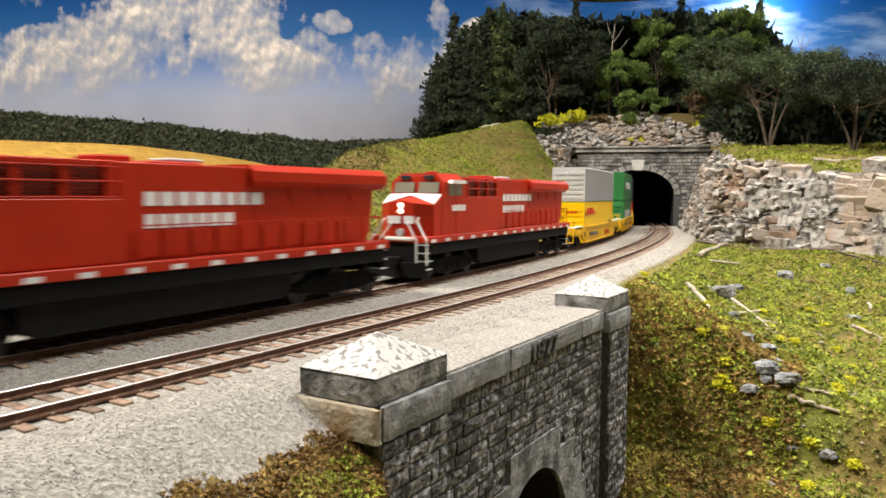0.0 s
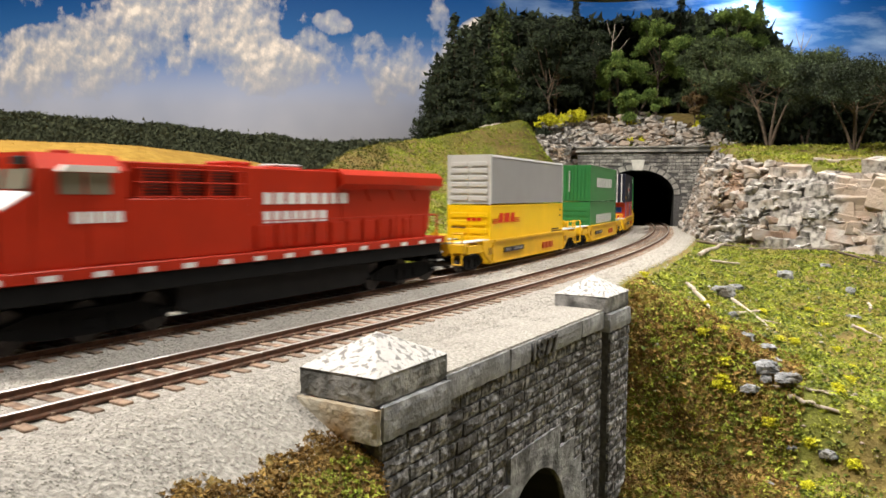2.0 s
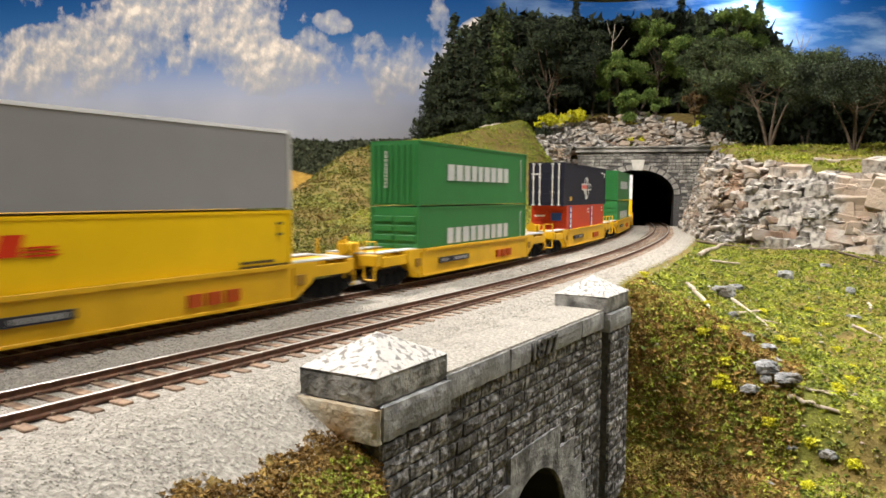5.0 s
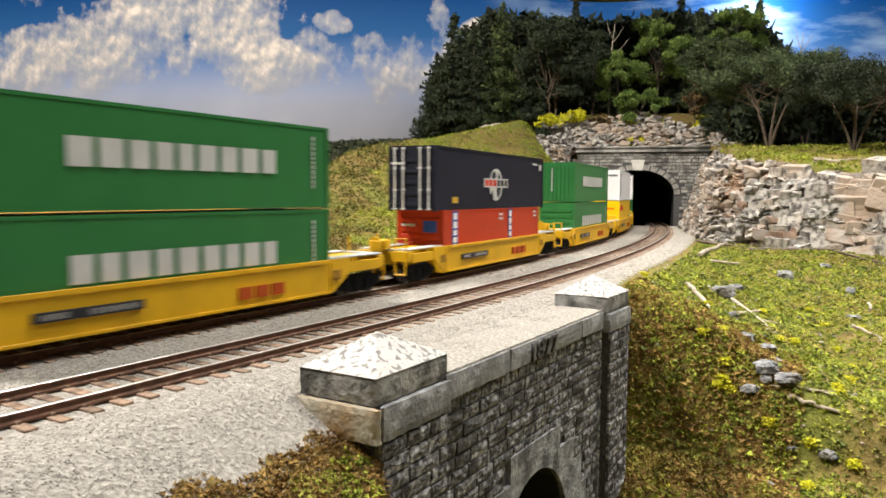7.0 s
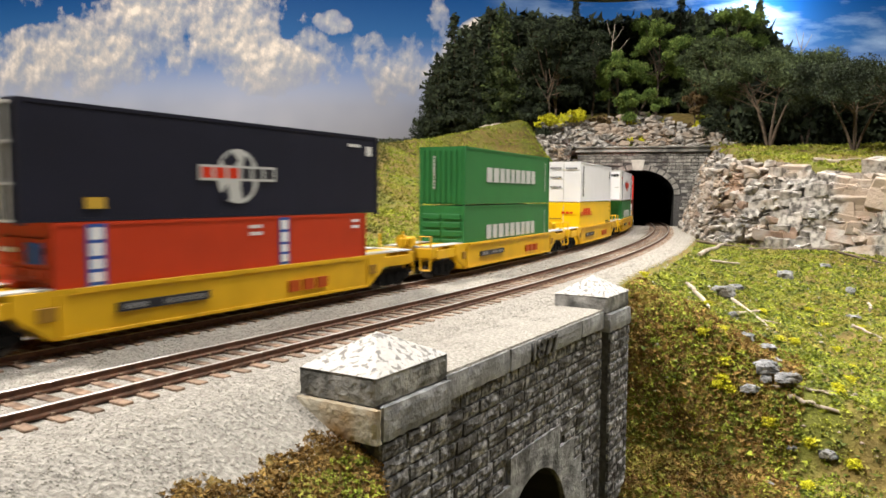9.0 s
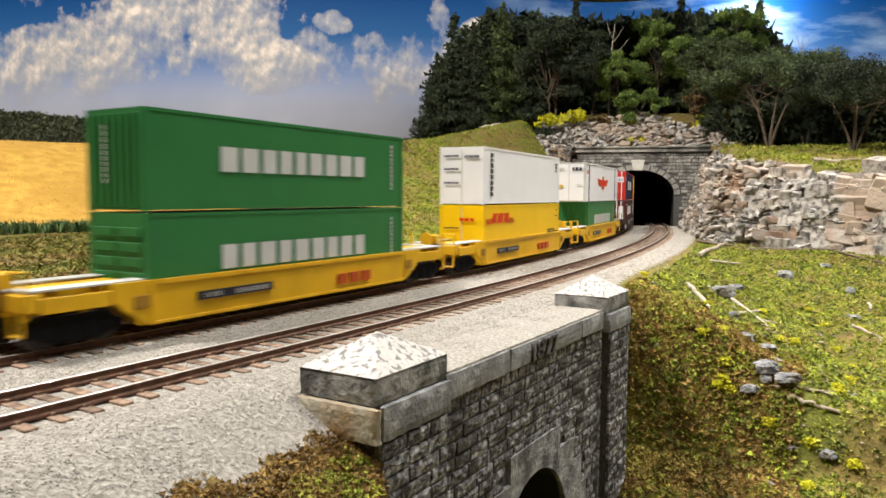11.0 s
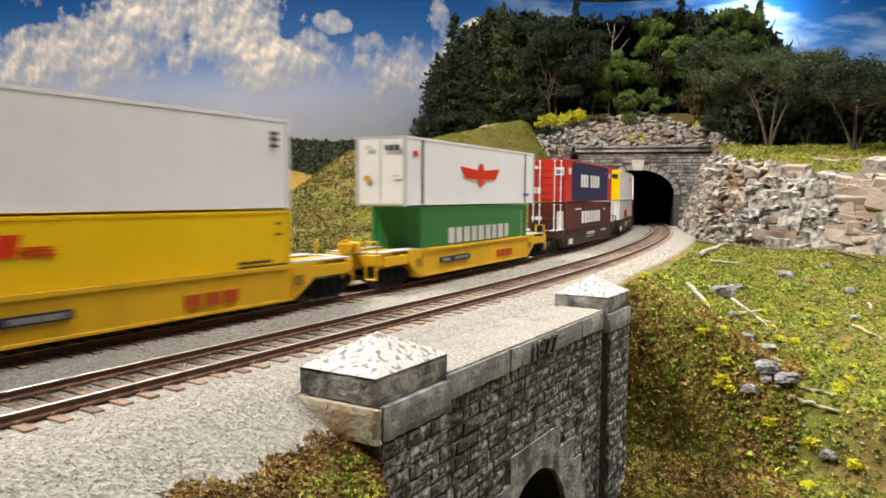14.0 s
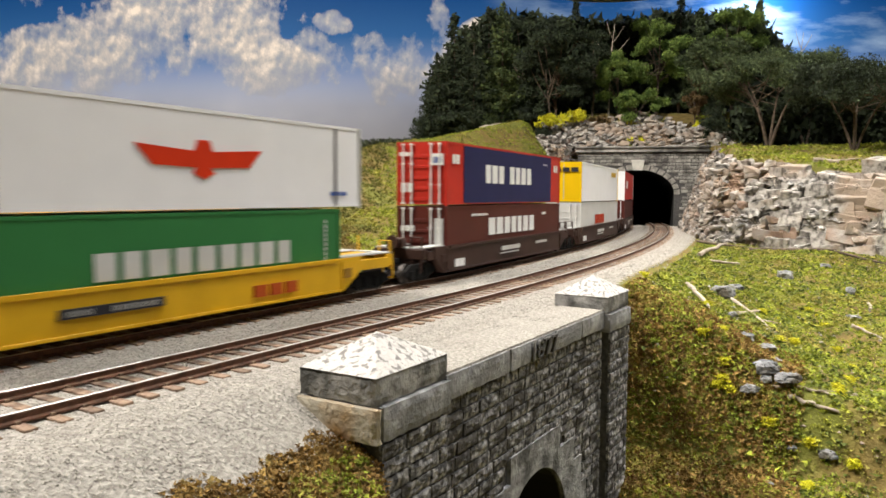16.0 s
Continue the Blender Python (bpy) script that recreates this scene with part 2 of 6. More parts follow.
def to_line(x, y):
    """Along and off, for arrays of places."""
    x, y = np.asarray(x, float), np.asarray(y, float)
    s = (x + 287) * 0.45 + (y + 78) * 0.89
    for _ in range(6):
        px, py, th = on_line(s)
        s = s + (x - px) * np.cos(th) + (y - py) * np.sin(th)
    px, py, th = on_line(s)
    return s, (x - px) * np.sin(th) - (y - py) * np.cos(th)


def fuzz(x, y, size, seed=0.0):
    """Smooth waves standing in for uneven ground, about -1 to 1."""
    a = np.sin(x / size + 1.7 * np.sin(y / size * 0.7 + seed)) + np.sin(y / size * 1.3 + 1.3 * np.sin(x / size * 0.9 + 2 * seed))
    b = np.sin((x + y) / size * 2.1 + seed * 3) + np.sin((x - y) / size * 2.7 + seed)
    return (a + 0.5 * b) / 3


def step(t):
    t = np.clip(t, 0, 1)
    return t * t * (3 - 2 * t)


# ---- the room round the layout ----
def room():
    def wall(name, dims, label, material):
        ob = part(name, boxes(dims), material)
        tagged(ob, label, "wall", kind="structure")
    wall("floor", (-2400, 2000, -2400, 3100, -1200, -1150), "dark boarded floor of the layout room", M["boards"])
    wall("ceiling", (-2400, 2000, -2400, 3100, 1400, 1440), "white plaster ceiling of the layout room", M["plaster"])
    wall("wall_north", (-2400, 2000, 3100, 3150, -1150, 1400), "plain plaster wall of the layout room", M["plaster"])
    wall("wall_south", (-2400, 2000, -2450, -2400, -1150, 1400), "plain plaster wall of the layout room", M["plaster"])
    wall("wall_east", (2000, 2050, -2400, 3100, -1150, 1400), "plain plaster wall of the layout room", M["plaster"])
    wall("wall_west", (-2450, -2400, -2400, 3100, -1150, 1400), "plain plaster wall of the layout room", M["plaster"])
    bench = empty("layout_bench", "wooden bench that carries the model railway", "bench")
    part("top", boxes((-1900, 1300, -1950, 3000, -190, -170)), M["boards"], bench)
    for x in (-1800, 1200):
        for y in (-1850, 500, 2900):
            part("leg", boxes((x - 35, x + 35, y - 35, y + 35, -1150, -190), bev=3), M["boards"], bench)


def sky_material():
    m = bpy.data.materials.new("printed_sky")
    m.use_nodes = True
    nt = m.node_tree
    b = nt.nodes["Principled BSDF"]

    def node(kind, **vals):
        n = nt.nodes.new(kind)
        for k, v in vals.items():
            n.inputs[k].default_value = v
        return n

    def math_(op, a, c):
        n = nt.nodes.new("ShaderNodeMath")
        n.operation = op
        for i, v in enumerate((a, c)):
            if isinstance(v, (int, float)):
                n.inputs[i].default_value = v
            else:
                nt.links.new(v, n.inputs[i])
        return n.outputs[0]

    def ramp(src, stops):
        n = nt.nodes.new("ShaderNodeValToRGB")
        e = n.color_ramp.elements
        while len(e) < len(stops):
            e.new(0.5)
        for q, (p, c) in zip(e, stops):
            q.position, q.color = p, (*c, 1)
        nt.links.new(src, n.inputs["Fac"])
        return n.outputs["Color"]

    def grey(src, stops):
        return ramp(src, [(p, (v, v, v)) for p, v in stops])

    def mix(f, a, c):
        n = nt.nodes.new("ShaderNodeMixRGB")
        for i, v in ((0, f), (1, a), (2, c)):
            if isinstance(v, tuple):
                n.inputs[i].default_value = (*v, 1)
            else:
                nt.links.new(v, n.inputs[i])
        return n.outputs["Color"]

    tc = nt.nodes.new("ShaderNodeTexCoord")
    sep = nt.nodes.new("ShaderNodeSeparateXYZ")
    nt.links.new(tc.outputs["Object"], sep.inputs[0])
    x, z = sep.outputs["X"], sep.outputs["Z"]
    up = math_("DIVIDE", math_("SUBTRACT", z, 0.1), 0.5)      # 0 at the horizon, 1 at the top edge
    side = math_("DIVIDE", math_("ADD", x, 1.0), 2.0)          # 0 west, 1 east
    blue = ramp(up, [(0.0, (0.36, 0.37, 0.46)), (0.25, (0.27, 0.32, 0.46)), (0.40, (0.13, 0.19, 0.34)), (0.56, (0.018, 0.078, 0.21)), (0.72, (0.004, 0.042, 0.15)), (1.0, (0.003, 0.03, 0.12))])
    # heaped clouds: broad masses (centre x, height, half width, half height, weight), broken up by billows
    masses = ((-0.93, 0.47, 0.30, 0.09, 0.44), (-0.62, 0.43, 0.22, 0.11, 0.56), (-0.46, 0.40, 0.16, 0.12, 0.55), (-0.78, 0.34, 0.40, 0.10, 0.55),
              (-0.32, 0.32, 0.28, 0.07, 0.56), (-0.23, 0.405, 0.050, 0.030, 0.62), (-0.285, 0.365, 0.06, 0.04, 0.50), (-0.165, 0.365, 0.055, 0.045, 0.60),
              (-0.13, 0.31, 0.13, 0.08, 0.62), (-0.005, 0.34, 0.04, 0.12, 0.42), (0.065, 0.395, 0.032, 0.028, 0.75), (-0.12, 0.46, 0.03, 0.015, 0.4))
    total = None
    for cx, cz, rx, rz, wt in masses:
        dx = math_("DIVIDE", math_("SUBTRACT", x, cx), rx)
        dz = math_("DIVIDE", math_("SUBTRACT", z, cz), rz)
        d2 = math_("ADD", math_("MULTIPLY", dx, dx), math_("MULTIPLY", dz, dz))
        v = math_("MULTIPLY", math_("MAXIMUM", math_("SUBTRACT", 1.0, math_("MULTIPLY", d2, 0.6)), 0.0), wt)
        total = v if total is None else math_("MAXIMUM", total, v)
    mp = node("ShaderNodeMapping", Scale=(1.0, 1.0, 0.8))
    nt.links.new(tc.outputs["Object"], mp.inputs["Vector"])
    n1 = node("ShaderNodeTexNoise", Scale=8.5, Detail=9.0, Roughness=0.56)
    nt.links.new(mp.outputs[0], n1.inputs["Vector"])
    n2 = node("ShaderNodeTexNoise", Scale=26.0, Detail=8.0, Roughness=0.6)
    nt.links.new(mp.outputs[0], n2.inputs["Vector"])
    # each heap is paler on the side towards the upper west
    over = node("ShaderNodeMapping", Scale=(1.0, 1.0, 0.8), Location=(-0.006, 0.0, 0.011))
    nt.links.new(tc.outputs["Object"], over.inputs["Vector"])
    n5 = node("ShaderNodeTexNoise", Scale=8.5, Detail=9.0, Roughness=0.56)
    n6 = node("ShaderNodeTexNoise", Scale=26.0, Detail=8.0, Roughness=0.6)
    for n_ in (n5, n6):
        nt.links.new(over.outputs[0], n_.inputs["Vector"])
    dens = math_("ADD", total, math_("MULTIPLY", math_("SUBTRACT", n1.outputs["Fac"], 0.5), 1.25))
    dens = math_("ADD", dens, math_("MULTIPLY", math_("SUBTRACT", n2.outputs["Fac"], 0.5), 0.45))
    cover = grey(dens, [(0.30, 0.0), (0.38, 0.62), (0.56, 1.0)])
    light = math_("ADD", math_("MULTIPLY", math_("SUBTRACT", n1.outputs["Fac"], n5.outputs["Fac"]), 2.6), math_("MULTIPLY", math_("SUBTRACT", n2.outputs["Fac"], n6.outputs["Fac"]), 0.7))
    light = math_("ADD", light, math_("MULTIPLY", math_("SUBTRACT", dens, 0.4), 0.35))
    light = math_("ADD", math_("ADD", light, 0.46), math_("MULTIPLY", math_("SUBTRACT", z, 0.38), 0.5))
    body = ramp(light, [(0.25, (0.20, 0.22, 0.29)), (0.45, (0.26, 0.268, 0.295)), (0.60, (0.38, 0.35, 0.33)), (0.80, (0.60, 0.53, 0.46))])
    col = mix(cover, blue, body)
    # thin streaks in the east
    ms = node("ShaderNodeMapping", Scale=(2.5, 1.0, 9.0), Rotation=(0.0, 0.28, 0.0))
    nt.links.new(tc.outputs["Object"], ms.inputs["Vector"])
    n3 = node("ShaderNodeTexNoise", Scale=1.6, Detail=6.0, Roughness=0.55)
    nt.links.new(ms.outputs[0], n3.inputs["Vector"])
    east = grey(side, [(0.54, 0.0), (0.62, 0.8)])
    streak = math_("MULTIPLY", grey(n3.outputs["Fac"], [(0.50, 0.0), (0.72, 0.8)]), east)
    col = mix(streak, col, (0.36, 0.45, 0.55))
    # pale haze low over the hills
    haze = grey(up, [(0.12, 1.0), (0.26, 0.8), (0.44, 0.0)])
    n4 = node("ShaderNodeTexNoise", Scale=4.0, Detail=3.0)
    nt.links.new(tc.outputs["Object"], n4.inputs["Vector"])
    # haze colour darkened eastward in place of the light falling off
    dim = nt.nodes.new("ShaderNodeMixRGB")
    dim.blend_type = "MULTIPLY"
    dim.inputs[0].default_value = 1.0
    nt.links.new(grey(side, [(0.28, 1.0), (0.50, 0.5)]), dim.inputs[2])
    nt.links.new(ramp(n4.outputs["Fac"], [(0.3, (0.22, 0.225, 0.26)), (0.7, (0.33, 0.32, 0.335))]), dim.inputs[1])
    col = mix(haze, col, dim.outputs["Color"])
    nt.links.new(col, b.inputs["Base Color"])
    nt.links.new(col, b.inputs["Emission Color"])
    # own glow added so the print shows brighter than the lamps make it
    b.inputs["Emission Strength"].default_value = SKY_GLOW
    b.inputs["Specular IOR Level"].default_value = 0.08
    b.inputs["Roughness"].default_value = 0.5
    return m


SKY_GLOW = 0.52
BACK = 1600.0


def backdrop():
    bm = boxes((-1850, 250, BACK, BACK + 6, -170, 780), (540, 1250, BACK, BACK + 6, -170, 780), (250, 540, BACK, BACK + 6, 130, 780))
    ob = part("backdrop", bm, sky_material())
    tagged(ob, "printed sky backdrop with heaped white clouds on blue", "backdrop", kind="structure")


# ---- the ground ----
def mesa_edge(y):
    """Where the rock face east of the track stands."""
    return np.where(y < 830, 290 + (830 - y) * 0.72, 290 + (y - 830) * 0.22)


ARCH = (35.0, 245.0)


def shoulder(s):
    """How far the stone bed reaches from the near track's middle."""
    near = step((351 - s) / 14)
    return 58 - 14 * step((s - 520) / 50) - 4 * step((s - 560) / 60) + near * (-7 + 1.5 * np.sin(s / 7.0) + 1.0 * np.sin(s / 2.9))


def field_depth(x, y):
    return (y - 800) * 0.75 + (-340 - x) * 0.65


def field_height(x, y):
    return 5 + 114 * step(field_depth(x, y) / 420) - 24 * step((x + 520) / 260) * step(field_depth(x, y) / 300) + 1.2 * fuzz(x, y, 45, 8.0)


def ground(x, y):
    x, y = np.asarray(x, float), np.asarray(y, float)
    s, off = to_line(x, y)
    s0 = s
    edge = shoulder(s0)
    u = off - GAP - edge
    a = (x - ARCH[0]) * 0.515 + (y - ARCH[1]) * 0.857
    fall = 0.55 * np.maximum(0, off - GAP - 32)
    bed = -2.6 - fall * step((-86 - a) / 8) + 0.25 * fuzz(x, y, 5, 7.0)
    # camera side: bank, meadow and the gully under the bridge
    cut = np.where(a > 0, 110 * (1 - step((a - 74) / 72)), 200 * (1 - step((-8 - a - 79) / 7)))
    bank = np.where(a < -60, -2.7 - fall, -5 - 0.42 * np.maximum(0, u)) - cut * step((s - 250) / 20)
    bank = bank - 90 * step((x + 0.087 * y) / 9) * step((172 - y) / 8)
    meadow = np.maximum(-100, -10 - 0.19 * np.maximum(0, 670 - y)) - 70 * np.exp(-(a / 45) ** 2) * step((x - 10) / 30 + 0.5)
    east = np.maximum(bank, meadow)
    lump = 2.6 * fuzz(x, y, 19, 1.0) + 1.5 * fuzz(x, y, 6, 2.0)
    east = east + lump * step(u / 25)
    at_wall = (abs(a + 8) < 88) & (s > 250) & (s < 520)
    z = np.where(u > np.where(at_wall, -6, 0), east, bed)
    # rock mesa
    top = 55 + 0.17 * np.minimum(y - 670, 285) + 3 * fuzz(x, y, 40, 3.0) + 0.03 * np.maximum(0, x - mesa_edge(y))
    m = step((x - mesa_edge(y) - 38) / 14) * step((y - 380) / 60)
    z = z * (1 - m) + np.maximum(top, z) * m
    # far side of the track: meadow rising to the tunnel hill
    w = -off - 34
    slope = 0.03 + 0.60 * step((s - 480) / 820) + 0.70 * step((s - 1130) / 140)
    reach = 245 - 40 * step((s - 850) / 350)
    rise = slope * (np.minimum(np.maximum(0, w), reach) - 0.85 * np.clip(w - reach, 0, 240) ) + 0.02 * np.minimum(np.maximum(0, w), 700)
    rise = np.maximum(rise, 0.03 * np.maximum(0, w))
    rise = np.minimum(rise, np.clip(124 + 0.26 * x, 55, 172))
    west = -3.0 + rise + (1.6 * fuzz(x, y, 24, 4.0) + 0.8 * fuzz(x, y, 8, 5.0)) * step(w / 30)
    z = np.where(off < -34, west, z)
    # the hill above and behind the tunnel mouth
    back = step((s - 1335) / 14) * step((off + 150) / 40) * step((230 - off) / 40)
    hill = 113 + np.clip(s - 1345, 0, 160) * 0.45 + 2 * fuzz(x, y, 30, 6.0)
    z = np.where(back > 0.02, np.maximum(z, hill * back + z * (1 - back)), z)
    flat = step((field_depth(x, y) + 280) / 170) * step((-105 - x) / 110) * (off < -60)
    z = z * (1 - flat) + np.minimum(z, 3.0) * flat
    in_field = (field_depth(x, y) > 4) & (x < -130) & (off < -60)
    z = np.where(in_field, np.minimum(z, field_height(x, y) - 3), z)
    return z


def terrain():
    def axis(*runs):
        return np.unique(np.concatenate([np.arange(*r) for r in runs]))
    xs = axis((-1850, -400, 50), (-400, -120, 10), (-120, 420, 4), (420, 700, 10), (700, 1251, 50))
    ys = axis((-1900, 40, 50), (40, 120, 8), (120, 720, 4), (720, 1300, 6), (1300, 1599, 15))
    X, Y = np.meshgrid(xs, ys)
    Z = ground(X, Y)
    nx, ny = len(xs), len(ys)
    i = np.arange(nx * ny).reshape(ny, nx)
    F = np.stack([i[:-1, :-1], i[:-1, 1:], i[1:, 1:], i[1:, :-1]], -1).reshape(-1, 4)
    s, off = to_line(X, Y)
    # the tunnel bore stays open
    c = lambda A: (A[:-1, :-1] + A[1:, 1:]) / 2
    bore = ((c(s) > 1322) & (c(off) > -40) & (c(off) < GAP + 42)).reshape(-1)
    corners = np.stack([Z[:-1, :-1], Z[1:, :-1], Z[:-1, 1:], Z[1:, 1:]])
    roof = (corners.min(0) > 92).reshape(-1)
    aa = ((c(X) - ARCH[0]) * 0.515 + (c(Y) - ARCH[1]) * 0.857).reshape(-1)
    sheer = ((corners.max(0) - corners.min(0)) > 30).reshape(-1) & (abs(aa) < 72) & (c(off) < GAP + 60).reshape(-1)
    keep = ~(bore & ~roof) & ~sheer
    V = np.stack([X, Y, Z], -1).reshape(-1, 3)
    cs, co = c(s).reshape(-1), c(off).reshape(-1)
    bedded = (co > -34) & (co < GAP + shoulder(cs) - 3) & (cs < 1330)
    ob = raw("ground", V, F[keep & ~bedded], M["earth"], smooth=True)
    tagged(ob, "scenic ground of brown earth with patchy green turf", "ground", kind="structure")
    ob = raw("ballast_bed", V, F[keep & bedded], M["ballast"], smooth=True)
    tagged(ob, "pale grey crushed stone bed under both tracks", "ballast", kind="structure")


# ---- two tracks ----
def strip(pairs, s0, s1, ds):
    """A bar along the line: pairs of off and z round its section."""
    S = np.arange(s0, s1 + 0.1, ds)
    V, F, n = [], [], len(pairs)
    for s in S:
        for off, z in pairs:
            x, y, _ = on_line(s, off)
            V.append((x, y, z))
    for i in range(len(S) - 1):
        for j in range(n):
            k = (j + 1) % n
            F.append((i * n + j, i * n + k, (i + 1) * n + k, (i + 1) * n + j))
    F.append(tuple(range(n)))
    F.append(tuple(range((len(S) - 1) * n, len(S) * n))[::-1])
    return V, F


def track(middle, label, far_end):
    t = empty("track", label, "track", "two parallel tracks")
    for side in (-1, 1):
        c = middle + side * 8.75
        sec = [(c - 1.3, -2.2), (c + 1.3, -2.2), (c + 1.3, -1.8), (c + 0.35, -1.5), (c + 0.35, -0.7), (c + 0.5, -0.6), (c + 0.5, -0.12),
               (c - 0.5, -0.12), (c - 0.5, -0.6), (c - 0.35, -0.7), (c - 0.35, -1.5), (c - 1.3, -1.8)]
        rail = raw("rail", *strip(sec, -1700, far_end, 20), M["rail"], t)
        top = raw("rail_head", *strip([(c - 0.48, -0.12), (c + 0.48, -0.12), (c + 0.36, 0.0), (c - 0.36, 0.0)], -1700, far_end, 20), M["railtop"], rail)
        tagged(top, "worn bright running surface")
    rng = random.Random(int(middle) + 3)
    meshes = []
    for _ in range(5):
        bm = boxes((-1.35 - rng.random() * 0.15, 1.35 + rng.random() * 0.1, -15 - rng.random() * 0.6, 15 + rng.random() * 0.6, -4.8, -2.2 + rng.random() * 0.12), bev=0.18)
        for sd in (-1, 1):
            for inner in (-1, 1):
                face_box(bm, -0.5, 0.5, sd * 8.75 + inner * 1.55 - 0.35, sd * 8.75 + inner * 1.55 + 0.35, -2.2, -1.55)
        meshes.append(mesh_of("tie", bm, M["tie"]))
    rest = bmesh.new()
    s = -1700.0
    while s < far_end:
        x, y, th = on_line(s, middle)
        m = put(x, y, 0, math.degrees(th) + rng.uniform(-1.2, 1.2))
        if 240 < s < 1260:
            ob = new("tie", rng.choice(meshes))
            ob.parent, ob.matrix_basis = t, m
        else:
            q = [m @ (Vector(c) * MM) / MM for c in ((-1.35, -15, -2.2), (1.35, -15, -2.2), (1.35, 15, -2.2), (-1.35, 15, -2.2))]
            lo = [rest.verts.new(v + Vector((0, 0, -2.4))) for v in q]
            hi = [rest.verts.new(v) for v in q]
            rest.faces.new(hi)
            for k in range(4):
                rest.faces.new((lo[k], lo[(k + 1) % 4], hi[(k + 1) % 4], hi[k]))
        s += 6.85
    tagged(part("tie_row", rest, M["tie"], t), kind="stuff")


# ---- loose stones, turf and tufts, each one object of uncountable bits ----
def bits(name, places, sizes, material, label, seed, flat=0.7, shape="stone", parent=None):
    rng = np.random.RandomState(seed)
    n = len(places)
    if shape == "stone":
        base = np.array([(1, 0, 0), (-1, 0, 0), (0, 1, 0), (0, -1, 0), (0, 0, 1), (0, 0, -1)], float)
        tri = np.array([(0, 2, 4), (2, 1, 4), (1, 3, 4), (3, 0, 4), (2, 0, 5), (1, 2, 5), (3, 1, 5), (0, 3, 5)])
        V = base[None] * (1 + rng.uniform(-0.35, 0.35, (n, 6, 1))) + rng.uniform(-0.25, 0.25, (n, 6, 3))
    else:
        # a loose clump of small blades or foam flakes
        k = 7
        ctr = rng.normal(0, 0.55, (n, k, 1, 3))
        ctr[..., 2] = abs(ctr[..., 2]) * 0.9
        V = (ctr + rng.normal(0, 0.55, (n, k, 3, 3))).reshape(n, k * 3, 3)
        tri = np.arange(k * 3).reshape(k, 3)
    ang = rng.uniform(0, 2 * np.pi, n)
    ca, sa = np.cos(ang)[:, None], np.sin(ang)[:, None]
    V = np.stack([V[..., 0] * ca - V[..., 1] * sa, V[..., 0] * sa + V[..., 1] * ca, V[..., 2] * flat], -1)
    V = V * np.asarray(sizes)[:, None, None] + np.asarray(places)[:, None, :]
    F = (tri[None] + (np.arange(n) * V.shape[1])[:, None, None]).reshape(-1, 3)
    ob = raw(name, V.reshape(-1, 3), F, material, parent)
    return tagged(ob, label, name.replace("_", " "), kind="stuff")


def scatter(n, x0, x1, y0, y1, keep, seed):
    rng = np.random.RandomState(seed)
    x, y = rng.uniform(x0, x1, n), rng.uniform(y0, y1, n)
    k = keep(x, y, rng)
    return x[k], y[k], rng


M["surround"] = mat("arch_surround_stone", (0.14, 0.14, 0.142), (0.46, 0.46, 0.465), 260, 0.92, bump=0.7, bump_scale=700, third=(0.10, 0.10, 0.10), third_scale=90)
M["capside"] = mat("cap_side_stone", (0.09, 0.09, 0.085), (0.46, 0.45, 0.43), 200, 0.92, bump=0.7, bump_scale=700, third=(0.08, 0.08, 0.075), third_scale=70)


# ---- the stone bridge ----
def stones_for(seed, n=8):
    rng = random.Random(seed)
    out = []
    for _ in range(n):
        bm = bmesh.new()
        face_box(bm, 0, 1, 0, 1, 0, 1)
        for v in bm.verts:
            if v.co.y < 0.5:
                v.co.x = 0.5 + (v.co.x - 0.5) * rng.uniform(0.93, 0.98)
                v.co.z = 0.5 + (v.co.z - 0.5) * rng.uniform(0.88, 0.96)
                v.co.y += rng.uniform(-0.15, 0.3)
        bmesh.ops.subdivide_edges(bm, edges=[e for e in bm.edges if all(v.co.y < 0.5 for v in e.verts)], cuts=3, use_grid_fill=True)
        for v in bm.verts:
            if v.co.y < 0.5 and 0.2 < v.co.x < 0.8 and 0.2 < v.co.z < 0.8:
                v.co.y -= rng.uniform(0.0, 0.42)
        out.append(bm)
    return out


def lay(owner, meshes, rng, x, z, w, h, face, depth, gap=0.25):
    ob = new("stone", rng.choice(meshes))
    ob.parent = owner
    ob.matrix_basis = Matrix.Translation((x * MM, face * MM, z * MM)) @ Matrix.Diagonal((w - gap, depth, h - gap, 1))


